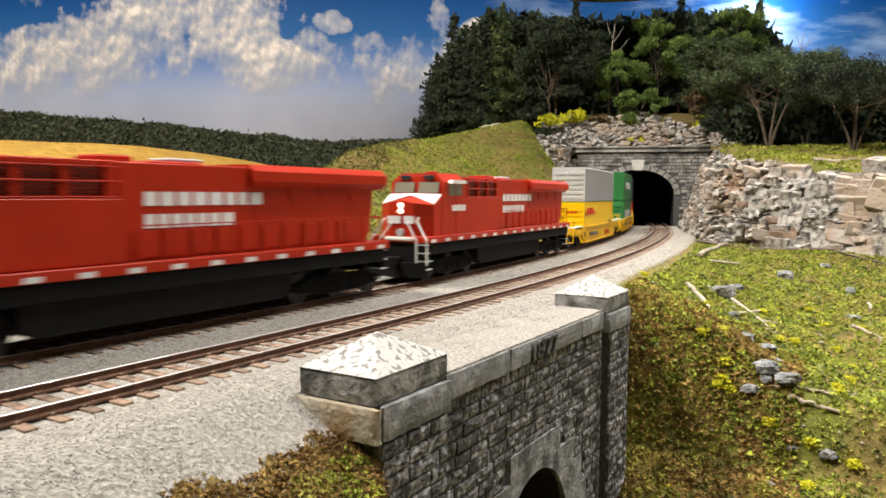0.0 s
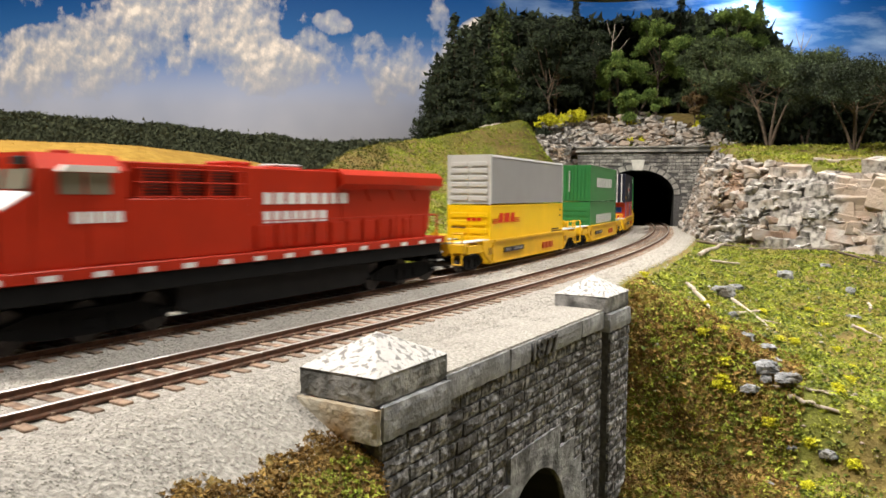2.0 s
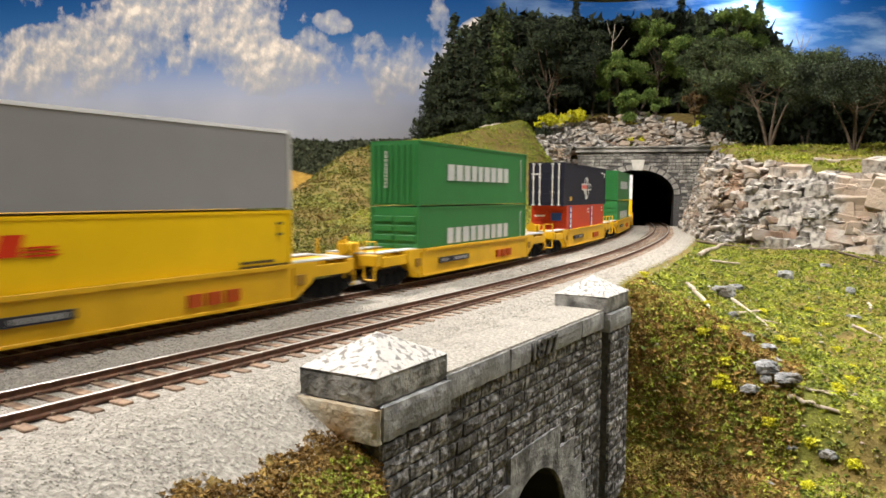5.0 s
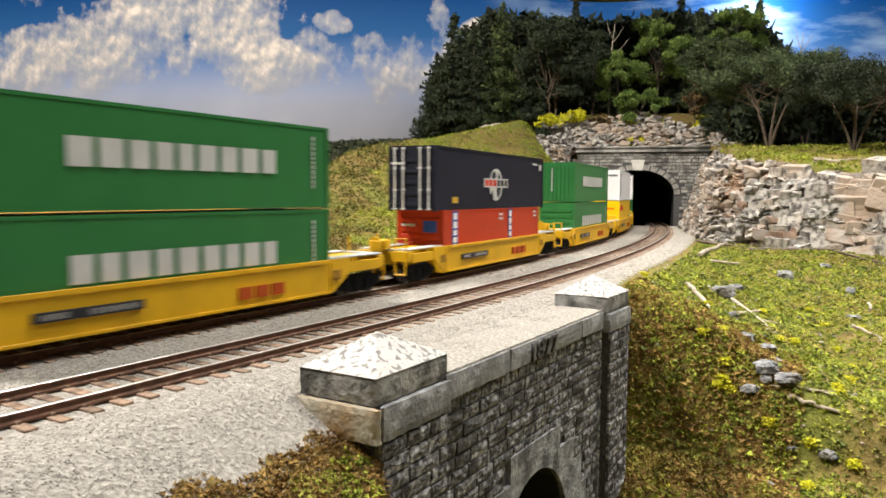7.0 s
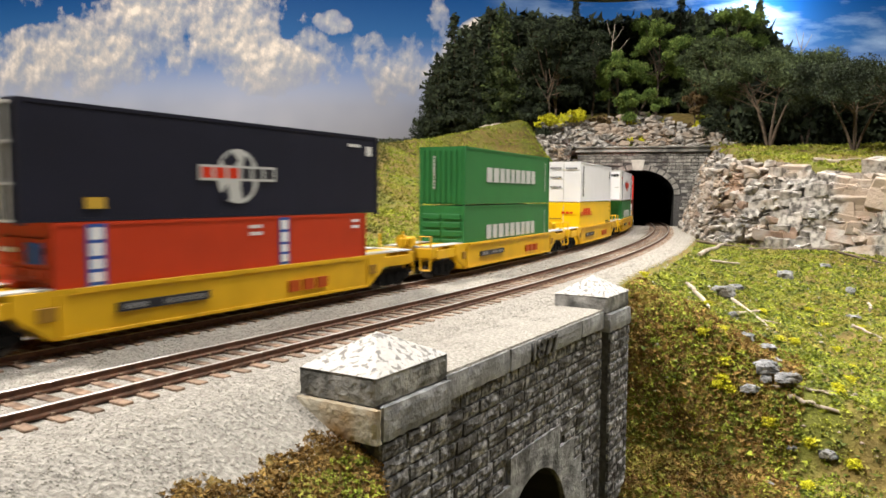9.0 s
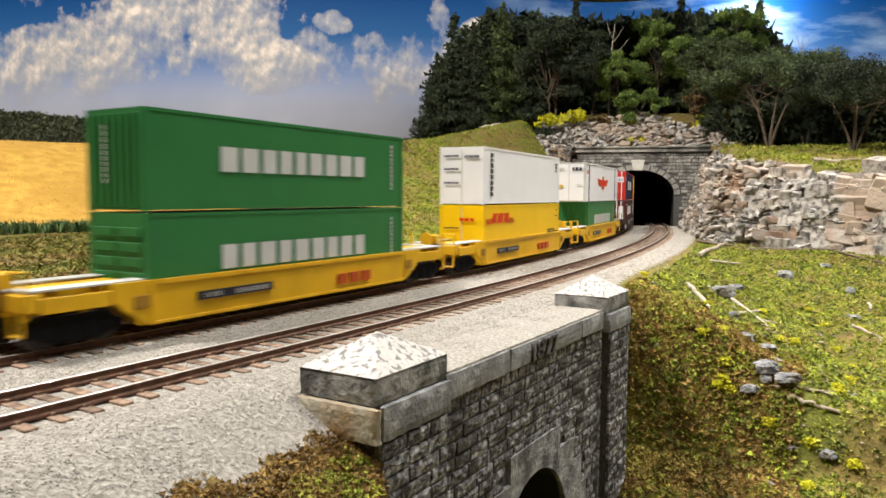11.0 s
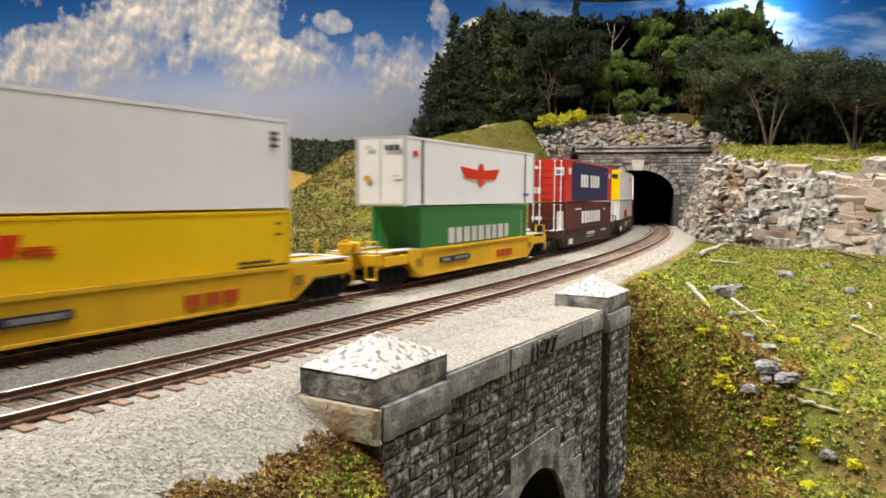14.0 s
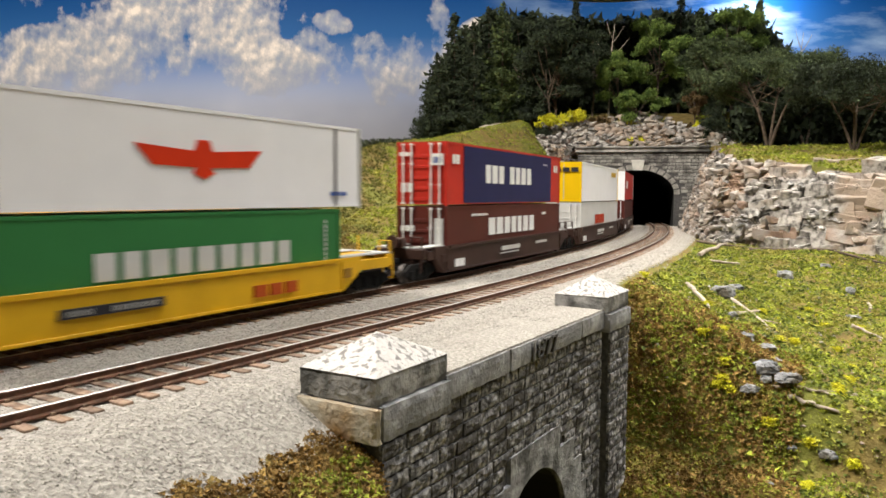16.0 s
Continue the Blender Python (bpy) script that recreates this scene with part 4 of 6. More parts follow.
def locomotive():
    L = empty("diesel_locomotive", "bright red six-axle diesel locomotive with white block lettering", "locomotive", "locomotives of the train")
    R, W, K = M["red"], M["white"], M["black"]
    part("frame", boxes((-110, 110, -16.5, 16.5, 13.5, 19.2), (-112, -109, -15, 15, 9, 19.2), (109, 112, -15, 15, 9, 19.2), bev=0.3), K, L)
    part("sill", boxes((-112, 112.5, -17.2, 17.2, 19.2, 22.4), bev=0.25), R, L)
    for k in range(15):
        x = -108 + k * 15.3
        part("reflector", boxes((x - 2.4, x + 2.4, -17.4, -17.15, 19.5, 21.1)), W, L, "white reflective dash")
        part("reflector", boxes((x - 2.4, x + 2.4, 17.15, 17.4, 19.5, 21.1)), W, L, "white reflective dash")
    # nose
    n = bmesh.new()
    low = [(-95.5, 15.0), (-104, 15.0), (-110.5, 7.0), (-110.5, -7.0), (-104, -15.0), (-95.5, -15.0)]
    lo = [n.verts.new((x, y, 22.4)) for x, y in low]
    hi = [n.verts.new((x, y, z)) for (x, y), z in zip(low, (42.8, 37.8, 38.8, 38.8, 37.8, 42.8))]
    ridge, tip = n.verts.new((-95.5, 0, 43.0)), n.verts.new((-110.5, 0, 40.2))
    n.faces.new(lo[::-1])
    for f in ((ridge, hi[0], hi[1]), (ridge, hi[1], hi[2], tip), (ridge, tip, hi[3], hi[4]), (ridge, hi[4], hi[5])):
        n.faces.new(f)
    n.faces.new((lo[2], lo[3], hi[3], tip, hi[2]))
    for k in (0, 1, 3, 4):
        n.faces.new((lo[k], lo[k + 1], hi[k + 1], hi[k]))
    n.faces.new((lo[5], lo[0], hi[0], ridge, hi[5]))
    part("nose", n, R, L)
    for sd in (-1, 1):
        v = bmesh.new()
        a = [v.verts.new(q) for q in ((-95.7, 0, 43.2), (-95.7, sd * 14.9, 42.9), (-103.8, sd * 14.8, 38.1), (-100.3, 0, 42.5))]
        b = [v.verts.new(q.co + Vector((-0.1, 0, 0.4))) for q in a]
        v.faces.new(a[::-1])
        v.faces.new(b)
        for k in range(4):
            v.faces.new((a[k], a[(k + 1) % 4], b[(k + 1) % 4], b[k]))
        part("nose_chevron", v, W, L, "white chevron on the nose top")
    # cab
    c = bmesh.new()
    sec = [(-15.2, 22.4), (15.2, 22.4), (15.2, 49.5), (10.0, 54.0), (-10.0, 54.0), (-15.2, 49.5)]
    f = [c.verts.new((-96.0 + (0.0 if z < 43 else (z - 43) * 0.28), y, z)) for y, z in sec]
    g = [c.verts.new((-67.0, y, z)) for y, z in sec]
    c.faces.new(f[::-1]); c.faces.new(g)
    for k in range(6):
        c.faces.new((f[k], f[(k + 1) % 6], g[(k + 1) % 6], g[k]))
    cab = part("cab", c, R, L)
    for y0, y1 in ((-12.8, -1.4), (1.4, 12.8)):
        pane = prism(bmesh.new(), [(-96.05 + (z - 43) * 0.28 + dx, z) for z, dx in ((44.0, 0), (49.4, 0), (49.4, 0.5), (44.0, 0.5))], y0, y1)
        part("windscreen", pane, M["glass"], cab, "dim cab windscreen pane")
    for sd in (-1, 1):
        ya, yb = (-15.5, -15.0) if sd < 0 else (15.0, 15.5)
        part("side_window", boxes((-88, -81, ya, yb, 42.6, 48.6), (-80, -72.5, ya, yb, 42.6, 48.6), bev=0.1), M["glass"], cab)
        part("sunshade", prism(bmesh.new(), [(-89, 48.8), (-71.5, 48.8), (-71.5, 50.6), (-87, 50.6)], *((-17.6, -15.1) if sd < 0 else (15.1, 17.6))), M["cream"], cab, "white sunshade over the side window")
    part("cab_door_panel", boxes((-79.5, -71, -15.45, -15.1, 23, 41)), R, cab)
    for y0, y1 in ((-9.5, -4.0), (4.0, 9.5)):
        part("number_board", boxes((-94.6, -92.0, y0, y1, 50.6, 52.8), bev=0.2), M["logo_dark"], cab, "small dark number board")
    part("horn", boxes((-80, -76, -3, 3, 54, 55.4), bev=0.3), R, cab)
    # headlights and emblem on the nose
    hl = bmesh.new()
    for z in (34.9, 37.7):
        tube(hl, [(-110.4, 0, z), (-111.3, 0, z)], 1.3, 14)
    part("headlight", hl, M["lamp"], L, "pair of lit warm headlights")
    bars("nose_mark", L, -7.5, 28.6, 15.0, 3.8, 2, W, y=-110.95, axis="front", label="white block emblem", hole=True)
    # long hood
    part("equipment_cabinet", boxes((-67, -18.2, -15.0, 15.0, 22.4, 41.5), bev=0.4), R, L)
    part("intake_hood", boxes((-67, -18.2, -12.6, 12.6, 41.5, 52.6), bev=0.4), R, L)
    part("engine_hood", boxes((-18, 36, -12.6, 12.6, 22.4, 52.4), bev=0.4), R, L)
    for k in range(4):
        x = -62 + k * 13.2
        part("grille_post", boxes((x - 1.0, x + 1.0, -14.3, -12.5, 41.6, 52.2)), R, L)
        part("grille_post", boxes((x - 1.0, x + 1.0, 12.5, 14.3, 41.6, 52.2)), R, L)
    gl = bmesh.new()
    for z in (41.9, 46.4, 50.6):
        tube(gl, [(-64, -14.6, z), (-19, -14.6, z)], 0.28, 5)
    part("grille_rail", gl, R, L, "thin red rails across the intake grilles")
    lv = bmesh.new()
    for k in range(9):
        for a0 in (-60, -46.8, -33.6):
            face_box(lv, a0, a0 + 10.5, -12.9, -12.6, 42.6 + k * 1.0, 43.1 + k * 1.0)
    part("louvre", lv, M["maroon"], L, "dark louvres in the intake grille")
    rh = bmesh.new()
    prism(rh, [(36, 22.4), (101, 22.4), (104, 27), (106.5, 46), (36, 46)], -12.6, 12.6)
    rear = part("radiator_housing", rh, R, L)
    wg = bmesh.new()
    sec = [(-12.4, 45.0), (-15.6, 47.4), (-15.6, 51.0), (-12.5, 53.4), (12.5, 53.4), (15.6, 51.0), (15.6, 47.4), (12.4, 45.0)]
    f = [wg.verts.new((33.5, y, z)) for y, z in sec]
    g = [wg.verts.new((113.0, y, z)) for y, z in sec]
    wg.faces.new(f[::-1]); wg.faces.new(g)
    for k in range(8):
        wg.faces.new((f[k], f[(k + 1) % 8], g[(k + 1) % 8], g[k]))
    part("radiator_wing", wg, R, rear, "flared red radiator box overhanging the rear")
    br = bmesh.new()
    for x in (52, 70, 88):
        prism(br, [(x, 45.2), (x + 8, 45.2), (x + 3, 40)], -13.2, -12.6)
    part("bracket", br, R, rear)
    for k in range(10):
        x = -14 + k * 10.6
        part("hood_door", boxes((x + 1.4, x + 9.4, -12.9, -12.55, 23.4, 31.6), bev=0.1), R, L)
        part("door_post", boxes((x, x + 0.7, -13.2, -12.5, 22.6, 31.8)), R, L)
    part("exhaust_pipe", boxes((-20, -8, -6, 6, 52.4, 54.6), bev=0.5), R, L)
    part("roof_hatch", boxes((-2, 18, -7, 7, 52.3, 53.4), bev=0.5), R, L)
    part("roof_fan", boxes((6, 20, -5, 5, 53.4, 54.6), bev=0.4), M["deck"], L, "pale roof hatch")
    bars("side_mark", L, -9.5, 39.2, 49, 4.3, 8, W, y=-12.9, label="white block lettering, upper line", seed=3)
    bars("side_mark", L, -9.5, 32.3, 35.5, 4.3, 7, W, y=-12.9, label="white block lettering, lower line", seed=4)
    bars("road_number_bar", L, -84.5, 34.6, 15.5, 3.2, 4, W, y=-15.65, seed=5, hole=False)
    # handrails
    hr = bmesh.new()
    for sd in (-1, 1):
        tube(hr, [(-14, sd * 16.6, 33.4), (106, sd * 16.6, 33.4)], 0.22, 5)
        for k in range(11):
            tube(hr, [(-14 + k * 12, sd * 16.6, 22.4), (-14 + k * 12, sd * 16.6, 33.4)], 0.28, 5)
        tube(hr, [(106, sd * 16.6, 33.4), (111, sd * 13, 33.2), (111, sd * 13, 22.4)], 0.25, 5)
        tube(hr, [(108, sd * 8, 33.2), (111, sd * 13, 33.2)], 0.25, 5)
        tube(hr, [(111, sd * 5, 22.4), (111, sd * 5, 32.6), (111, sd * 13, 32.6)], 0.25, 5)
    part("handrail", hr, R, L, "thin red walkway handrails")
    for sd in (-1, 1):
        part("grab_rail", tube(bmesh.new(), [(-109.5, sd * 9.5, 31.5), (-111.5, sd * 9.5, 30), (-113, sd * 16, 20.5), (-113, sd * 16, 8.5)], 0.42, 6), M["cream"], L, "white front grab rail")
        part("grab_rail", tube(bmesh.new(), [(-111, sd * 4.5, 29.5), (-112, sd * 4.8, 28.5), (-113.6, sd * 10.5, 20.5), (-113.6, sd * 10.5, 8.5)], 0.42, 6), M["cream"], L, "white front grab rail")
    part("anti_climber", boxes((-113.2, -109, -8, 8, 20.2, 22.0), bev=0.4), M["cream"], L, "pale anti-climber bar")
    part("bell", tube(bmesh.new(), [(-110.5, 0, 24.2), (-112.2, 0, 24.2)], 2.0, 12), M["deck"], L)
    sp = bmesh.new()
    for sd in (-1, 1):
        for end in (-1, 1):
            for k in range(4):
                z = 6.0 + k * 4.0
                xa, xb = (-112.4, -107.5) if end < 0 else (107.5, 112.4)
                ya, yb = (sd * 9.5, sd * 16.2) if sd > 0 else (-16.2, -9.5)
                sp = bmesh.new()
                face_box(sp, xa, xb, ya, yb, z, z + 0.6)
                part("step", sp, M["deck"], L, "pale-edged step beside the pilot")
    pl = bmesh.new()
    slab(pl, [(-113, -15), (-116, -3), (-116, 3), (-113, 15), (-110, 15), (-110, -15)], 2.2, 9.5)
    part("snow_plough", pl, K, L)
    for x in (-114, 114):
        part("coupler", boxes((x - 9, x + 9, -1.6, 1.6, 9.0, 12.2), (x + (6 if x > 0 else -10), x + (10 if x > 0 else -6), -2.6, 2.6, 8.4, 12.8), bev=0.3), K, L)
    tk = bmesh.new()
    prism(tk, [(-49, 16), (-49, 7), (-45, 4.2), (48, 4.2), (53, 7), (53, 16)], -14.2, 14.2)
    part("fuel_tank", tk, M["tank"], L, "dark grey fuel tank")
    part("air_tank", tube(tube(bmesh.new(), [(-44, -13.6, 15.5), (-2, -13.6, 15.5)], 2.3, 10), [(4, -13.6, 15.0), (30, -13.6, 15.0)], 2.0, 10), M["tank"], L)
    truck(L, -78, (-23, 0, 23), 6.1, K, 56)
    truck(L, 84, (-23, 0, 23), 6.1, K, 56)
    return L


def well_car(colour, label, half, pitch, mark, long_car=False):
    """An open well car: deep side sills, end platforms over the trucks, open well between."""
    c = empty("well_car", label, "well car", "well cars of the train")
    e = half
    for sd in (-1, 1):
        y0, y1 = (-15.2, -14.0) if sd < 0 else (14.0, 15.2)
        bm = prism(bmesh.new(), [(-e, 3.0), (e, 3.0), (e + 9, 8.6), (e + 12, 11.5), (e + 12, 16.6), (-e - 12, 16.6), (-e - 12, 11.5), (-e - 9, 8.6)], y0, y1)
        side = part("side_sill", bm, colour, c)
        ys = -15.9 if sd < 0 else 15.2
        trim = boxes((-e + 4, e - 4, ys, ys + 0.7, 15.2, 16.7), (-e + 2, e - 2, ys, ys + 0.7, 3.0, 4.0), bev=0.1)
        part("sill_flange", trim, colour, side)
        for x in (-e + 1, e - 1):
            part("sill_rib", boxes((x - 0.5, x + 0.5, ys + 0.2, ys + 0.7, 4.0, 15.2)), colour, side)
        for x in (-e - 2.5, e + 2.5):
            part("jacking_pad", boxes((x - 2.6, x + 2.6, ys + 0.1, ys + 0.6, 8.4, 12.4), bev=0.2), M["pad"] if not long_car else colour, side)
    part("well_floor", boxes((-e, e, -14, 14, 2.6, 3.6)), colour, c)
    part("bulkhead", boxes((-e - 1, -e, -14, 14, 3, 16)), colour, c)
    part("bulkhead", boxes((e, e + 1, -14, 14, 3, 16)), colour, c)
    q = pitch / 2 - 9
    for sd in (-1, 1):
        def span(a, b):
            return (a, b) if a < b else (b, a)
        xa, xb = span(sd * (e + 1), sd * q)
        plat = bmesh.new()
        face_box(plat, xa, xb, -4.5, 4.5, 9.5, 16.4, 0.4)
        xm, xn = span(sd * (q - 5), sd * q)
        part("end_beam", boxes((xm, xn, -14.2, 14.2, 11.0, 16.2), bev=0.4), colour, c)
        x1, x2 = span(sd * (e + 12), sd * (q - 4))
        for y in (-14.8, 11.8):
            part("side_beam", boxes((x1, x2, y, y + 3.0, 10.4, 14.8), bev=0.2), colour, c)
        for k in (0.36, 0.72):
            xm = sd * (e + 1 + k * (q - e - 1))
            part("cross_beam", boxes((xm - 1.2, xm + 1.2, -12, 12, 12, 15.8), bev=0.2), colour, c)
        part("end_platform", plat, colour, c)
        x1, x2 = span(sd * (e - 2), sd * (q - 1))
        part("walkway", boxes((x1, x2, -13.6, -7.0, 16.5, 17.0), (x1, x2, 7.0, 13.6, 16.5, 17.0), (*span(sd * (q - 4.8), sd * q), -6.8, 6.8, 16.5, 17.0)), M["deck"], c, "pale grating walkway")
        gear = bmesh.new()
        tube(gear, [(sd * (q - 1), -13, 9), (sd * (q - 1), -13, 22), (sd * (q - 1), -7, 22), (sd * (q - 1), -7, 12)], 0.55, 6)
        tube(gear, [(sd * (q - 2.5), 4, 14), (sd * (q - 2.5), 4, 24)], 0.5, 6)
        tube(gear, [(sd * (q + 0.5), -13.4, 5.0), (sd * (q + 0.5), -13.4, 11)], 0.5, 6)
        tube(gear, [(sd * (q + 0.5), -8, 5.0), (sd * (q + 0.5), -8, 11)], 0.5, 6)
        tube(gear, [(sd * (q + 0.5), -13.6, 5.0), (sd * (q + 0.5), -7.8, 5.0)], 0.5, 6)
        if sd < 0:
            face_box(gear, sd * q - 1.5, sd * q + 4, -3, 6, 16.5, 21.5, 0.6)
            tube(gear, [(sd * (q + 2.5), 1.5, 19.5), (sd * (q + 3.5), 1.5, 19.5)], 3.4, 14)
        part("end_gear", gear, colour, c, "grab irons and brake gear")
        part("coupler", boxes((*span(sd * (q - 2), sd * (pitch / 2 + 1)), -1.5, 1.5, 8.6, 11.4), (*span(sd * (pitch / 2 - 3), sd * (pitch / 2 + 1.5)), -2.5, 2.5, 8.0, 12.2), bev=0.3), M["black"], c)
        truck(c, sd * (e + 21.5), (-9.6, 9.6), 4.8, M["black"], 30)
    for x0, x1, z0, z1, m_ in mark:
        part("stencil_panel", boxes((x0, x1, -16.05, -15.85 + 0.65, z0, z1)), m_, c)
    return c


def container(label, length, height, width, z, body, end="ribs", roof=None, end_colour=None, corner=None, marks=()):
    """A steel box with corner posts, ribbed or rodded doors and its markings. Its origin lies at its base."""
    c = empty("shipping_container", label, "shipping container", "containers on the train")
    h, w = length / 2, width / 2
    ec = end_colour or body
    shell = part("shell", boxes((-h + 0.5, h - 0.5, -w + 0.35, w - 0.35, 0.8, height - 0.3), bev=0.15), body, c)
    part("roof_panel", boxes((-h + 0.6, h - 0.6, -w + 0.6, w - 0.6, height - 0.3, height)), roof or body, c)
    for y in (-w + 0.1, w - 0.8):
        part("bottom_rail", boxes((-h + 1.6, h - 1.6, y, y + 0.7, 0.7, 1.7)), body, c)
        part("top_rail", boxes((-h + 1.6, h - 1.6, y, y + 0.7, height - 1.1, height + 0.02)), roof or body, c)
    for x in (-h, h - 1.6):
        for y in (-w - 0.02, w - 1.58):
            part("corner_post", boxes((x, x + 1.6, y, y + 1.6, 0, height + 0.03), bev=0.1), corner or ec, c)
        part("end_sill", boxes((x + 0.3, x + 1.3, -w + 1.5, w - 1.5, 0.6, 1.4)), corner or ec, c)
        part("end_header", boxes((x + 0.3, x + 1.3, -w + 1.5, w - 1.5, height - 1.4, height)), corner or ec, c)
    for sd in (-1, 1):
        def fx(a, b):
            return (sd * a, sd * b) if sd > 0 else (sd * b, sd * a)
        d = bmesh.new()
        face_box(d, *fx(h - 0.9, h - 0.25), -w + 1.6, w - 1.6, 1.4, height - 1.4)
        door = part("end_wall", d, ec, c)
        d = bmesh.new()
        if end == "ribs":
            for y0, y1 in ((-w + 2.4, -0.9), (0.9, w - 2.4)):
                for i in range(6):
                    z0 = 2.6 + i * (height - 5.2) / 6
                    face_box(d, *fx(h - 0.3, h + 0.35), y0, y1, z0, z0 + (height - 5.2) / 6 * 0.6, 0.15)
            part("door_rib", d, ec, door)
        elif end == "corr":
            for i in range(8):
                y = -w + 2.4 + i * (width - 4.8) / 7
                face_box(d, *fx(h - 0.3, h + 0.25), y - 0.75, y + 0.75, 1.6, height - 1.6, 0.12)
            part("corrugation", d, ec, door)
        elif end == "rods":
            for i in range(5):
                z0 = 2.6 + i * (height - 5.2) / 5
                face_box(d, *fx(h - 0.3, h + 0.15), -w + 2, w - 2, z0, z0 + 1.6, 0.1)
            part("door_rib", d, ec, door)
            d = bmesh.new()
            for y in (-w + 4.0, -w + 9.0, w - 9.0, w - 4.0):
                tube(d, [(sd * (h + 0.55), y, 0.8), (sd * (h + 0.55), y, height - 0.6)], 0.42, 6)
                for z0 in (1.2, height * 0.33, height * 0.66, height - 1.2):
                    face_box(d, *fx(h, h + 0.9), y - 1.1, y + 1.1, z0 - 0.3, z0 + 0.3)
            part("lock_rod", d, M["white"], door, "white door locking rods")
        else:
            face_box(d, *fx(h - 0.3, h - 0.1), -0.25, 0.25, 1.6, height - 1.6)
            part("door_seam", d, M["deck"], door)
    for fn in marks:
        fn(c, h, w, height)
    return c, z


# -- markings, drawn as plain blocks in their colours --
def mk_word(x, z, width, height, n, m, seed=1, hole=True, slant=0.0, vertical=False, label="block lettering", lift=0.12):
    return lambda c, h, w, H: bars("side_mark", c, x, z, width, height, n, m, y=-w - lift, seed=seed, hole=hole, slant=slant, vertical=vertical, label=label)


def mk_end(y, z, width, height, n, m, seed=1, hole=False, vertical=False):
    return lambda c, h, w, H: bars("end_mark", c, y, z, width, height, n, m, y=-h - 0.55, seed=seed, hole=hole, axis="front", vertical=vertical)


def mk_box(x0, x1, z0, z1, m, lift=0.1):
    return lambda c, h, w, H: part("side_panel", boxes((x0, x1, -w - lift, -w + 0.3, z0, z1)), m, c)


def mk_disc(x, z, r, m, lift=0.1):
    return lambda c, h, w, H: part("side_emblem", tube(bmesh.new(), [(x, -w + 0.2, z), (x, -w - lift, z)], r, 28), m, c)


def mk_shape(outline, m, lift=0.1):
    return lambda c, h, w, H: part("side_emblem", prism(bmesh.new(), outline, -w - lift, -w + 0.3), m, c)


FAST = [mk_word(-57.5, 22.6, 25.5, 5.8, 3, M["logo_red"], 8, slant=0.28, label="red slanted block mark"),
        mk_box(-66, -58.5, 22.4, 22.9, M["logo_red"]), mk_box(-66, -58, 23.5, 24.0, M["logo_red"]), mk_box(-66, -57.6, 24.6, 25.1, M["logo_red"]),
        mk_box(-31, -21, 22.4, 22.9, M["logo_red"]), mk_box(-31, -21.5, 23.5, 24.0, M["logo_red"]), mk_box(-30.5, -22, 24.6, 25.1, M["logo_red"]),
        mk_end(-8, 24.0, 9, 1.8, 3, M["logo_red"]), mk_end(2, 19.5, 9, 0.8, 5, M["logo_dark"]), mk_end(2, 12, 9, 0.8, 5, M["logo_dark"], 4), mk_end(2, 9, 9, 0.8, 4, M["logo_dark"], 5),
        mk_word(44, 14.4, 16, 1.0, 9, M["logo_dark"], 2), mk_word(44, 12.4, 24, 1.3, 11, M["logo_dark"], 3), mk_word(62, 24, 3, 1.0, 2, M["logo_dark"], 3), mk_word(62, 28, 3, 1.0, 2, M["logo_dark"], 3)]
LEAF = [mk_word(-40, 13.2, 80, 8.4, 9, M["decal"], 6, label="large white block lettering"), mk_word(60, 8, 1.2, 20, 11, M["decal"], 3, vertical=True),
        mk_end(4, 9, 1.0, 18, 10, M["decal"], 4, vertical=True)]
LOW_LEAF = [mk_word(-40, 13.8, 80, 8.2, 9, M["decal"], 7, label="large white block lettering"), mk_word(60, 13, 1.2, 16, 9, M["decal"], 3, vertical=True)]


def yellow_car():
    return well_car(M["yellow"], "yellow model well car with pale walkways over its trucks", 70.5, 233.5,
                    ((-52, -18, 8.4, 11.2, M["logo_dark"]), (-50, -42, 9.0, 10.6, M["deck"]), (-36, -20, 9.0, 10.6, M["deck"]),
                     (20, 26, 6.2, 10.4, M["logo_rust"]), (28, 34, 6.2, 10.4, M["logo_rust"]), (36, 42, 6.2, 10.4, M["logo_rust"])))


def brown_car():
    return well_car(M["brown"], "dark brown model well car with white stencils", 94, 252,
                    ((-20, 10, 9.5, 12.0, M["deck"]), (-22, 8, 7.6, 8.2, M["deck"]), (-84, -79, 5.0, 9.0, M["white"]), (-78, -73, 5.0, 9.0, M["white"]),
                     (40, 62, 10.5, 12.0, M["deck"])), True)


TRAIN = []          # thing, middle along the line at 3.5 s, half distance between its trucks, height of its base
SPEED = -104.16


def load(s, half, car, boxes_):
    TRAIN.append((car, s, half, 0.0))
    for b, z in boxes_:
        TRAIN.append((b, s, half, z))


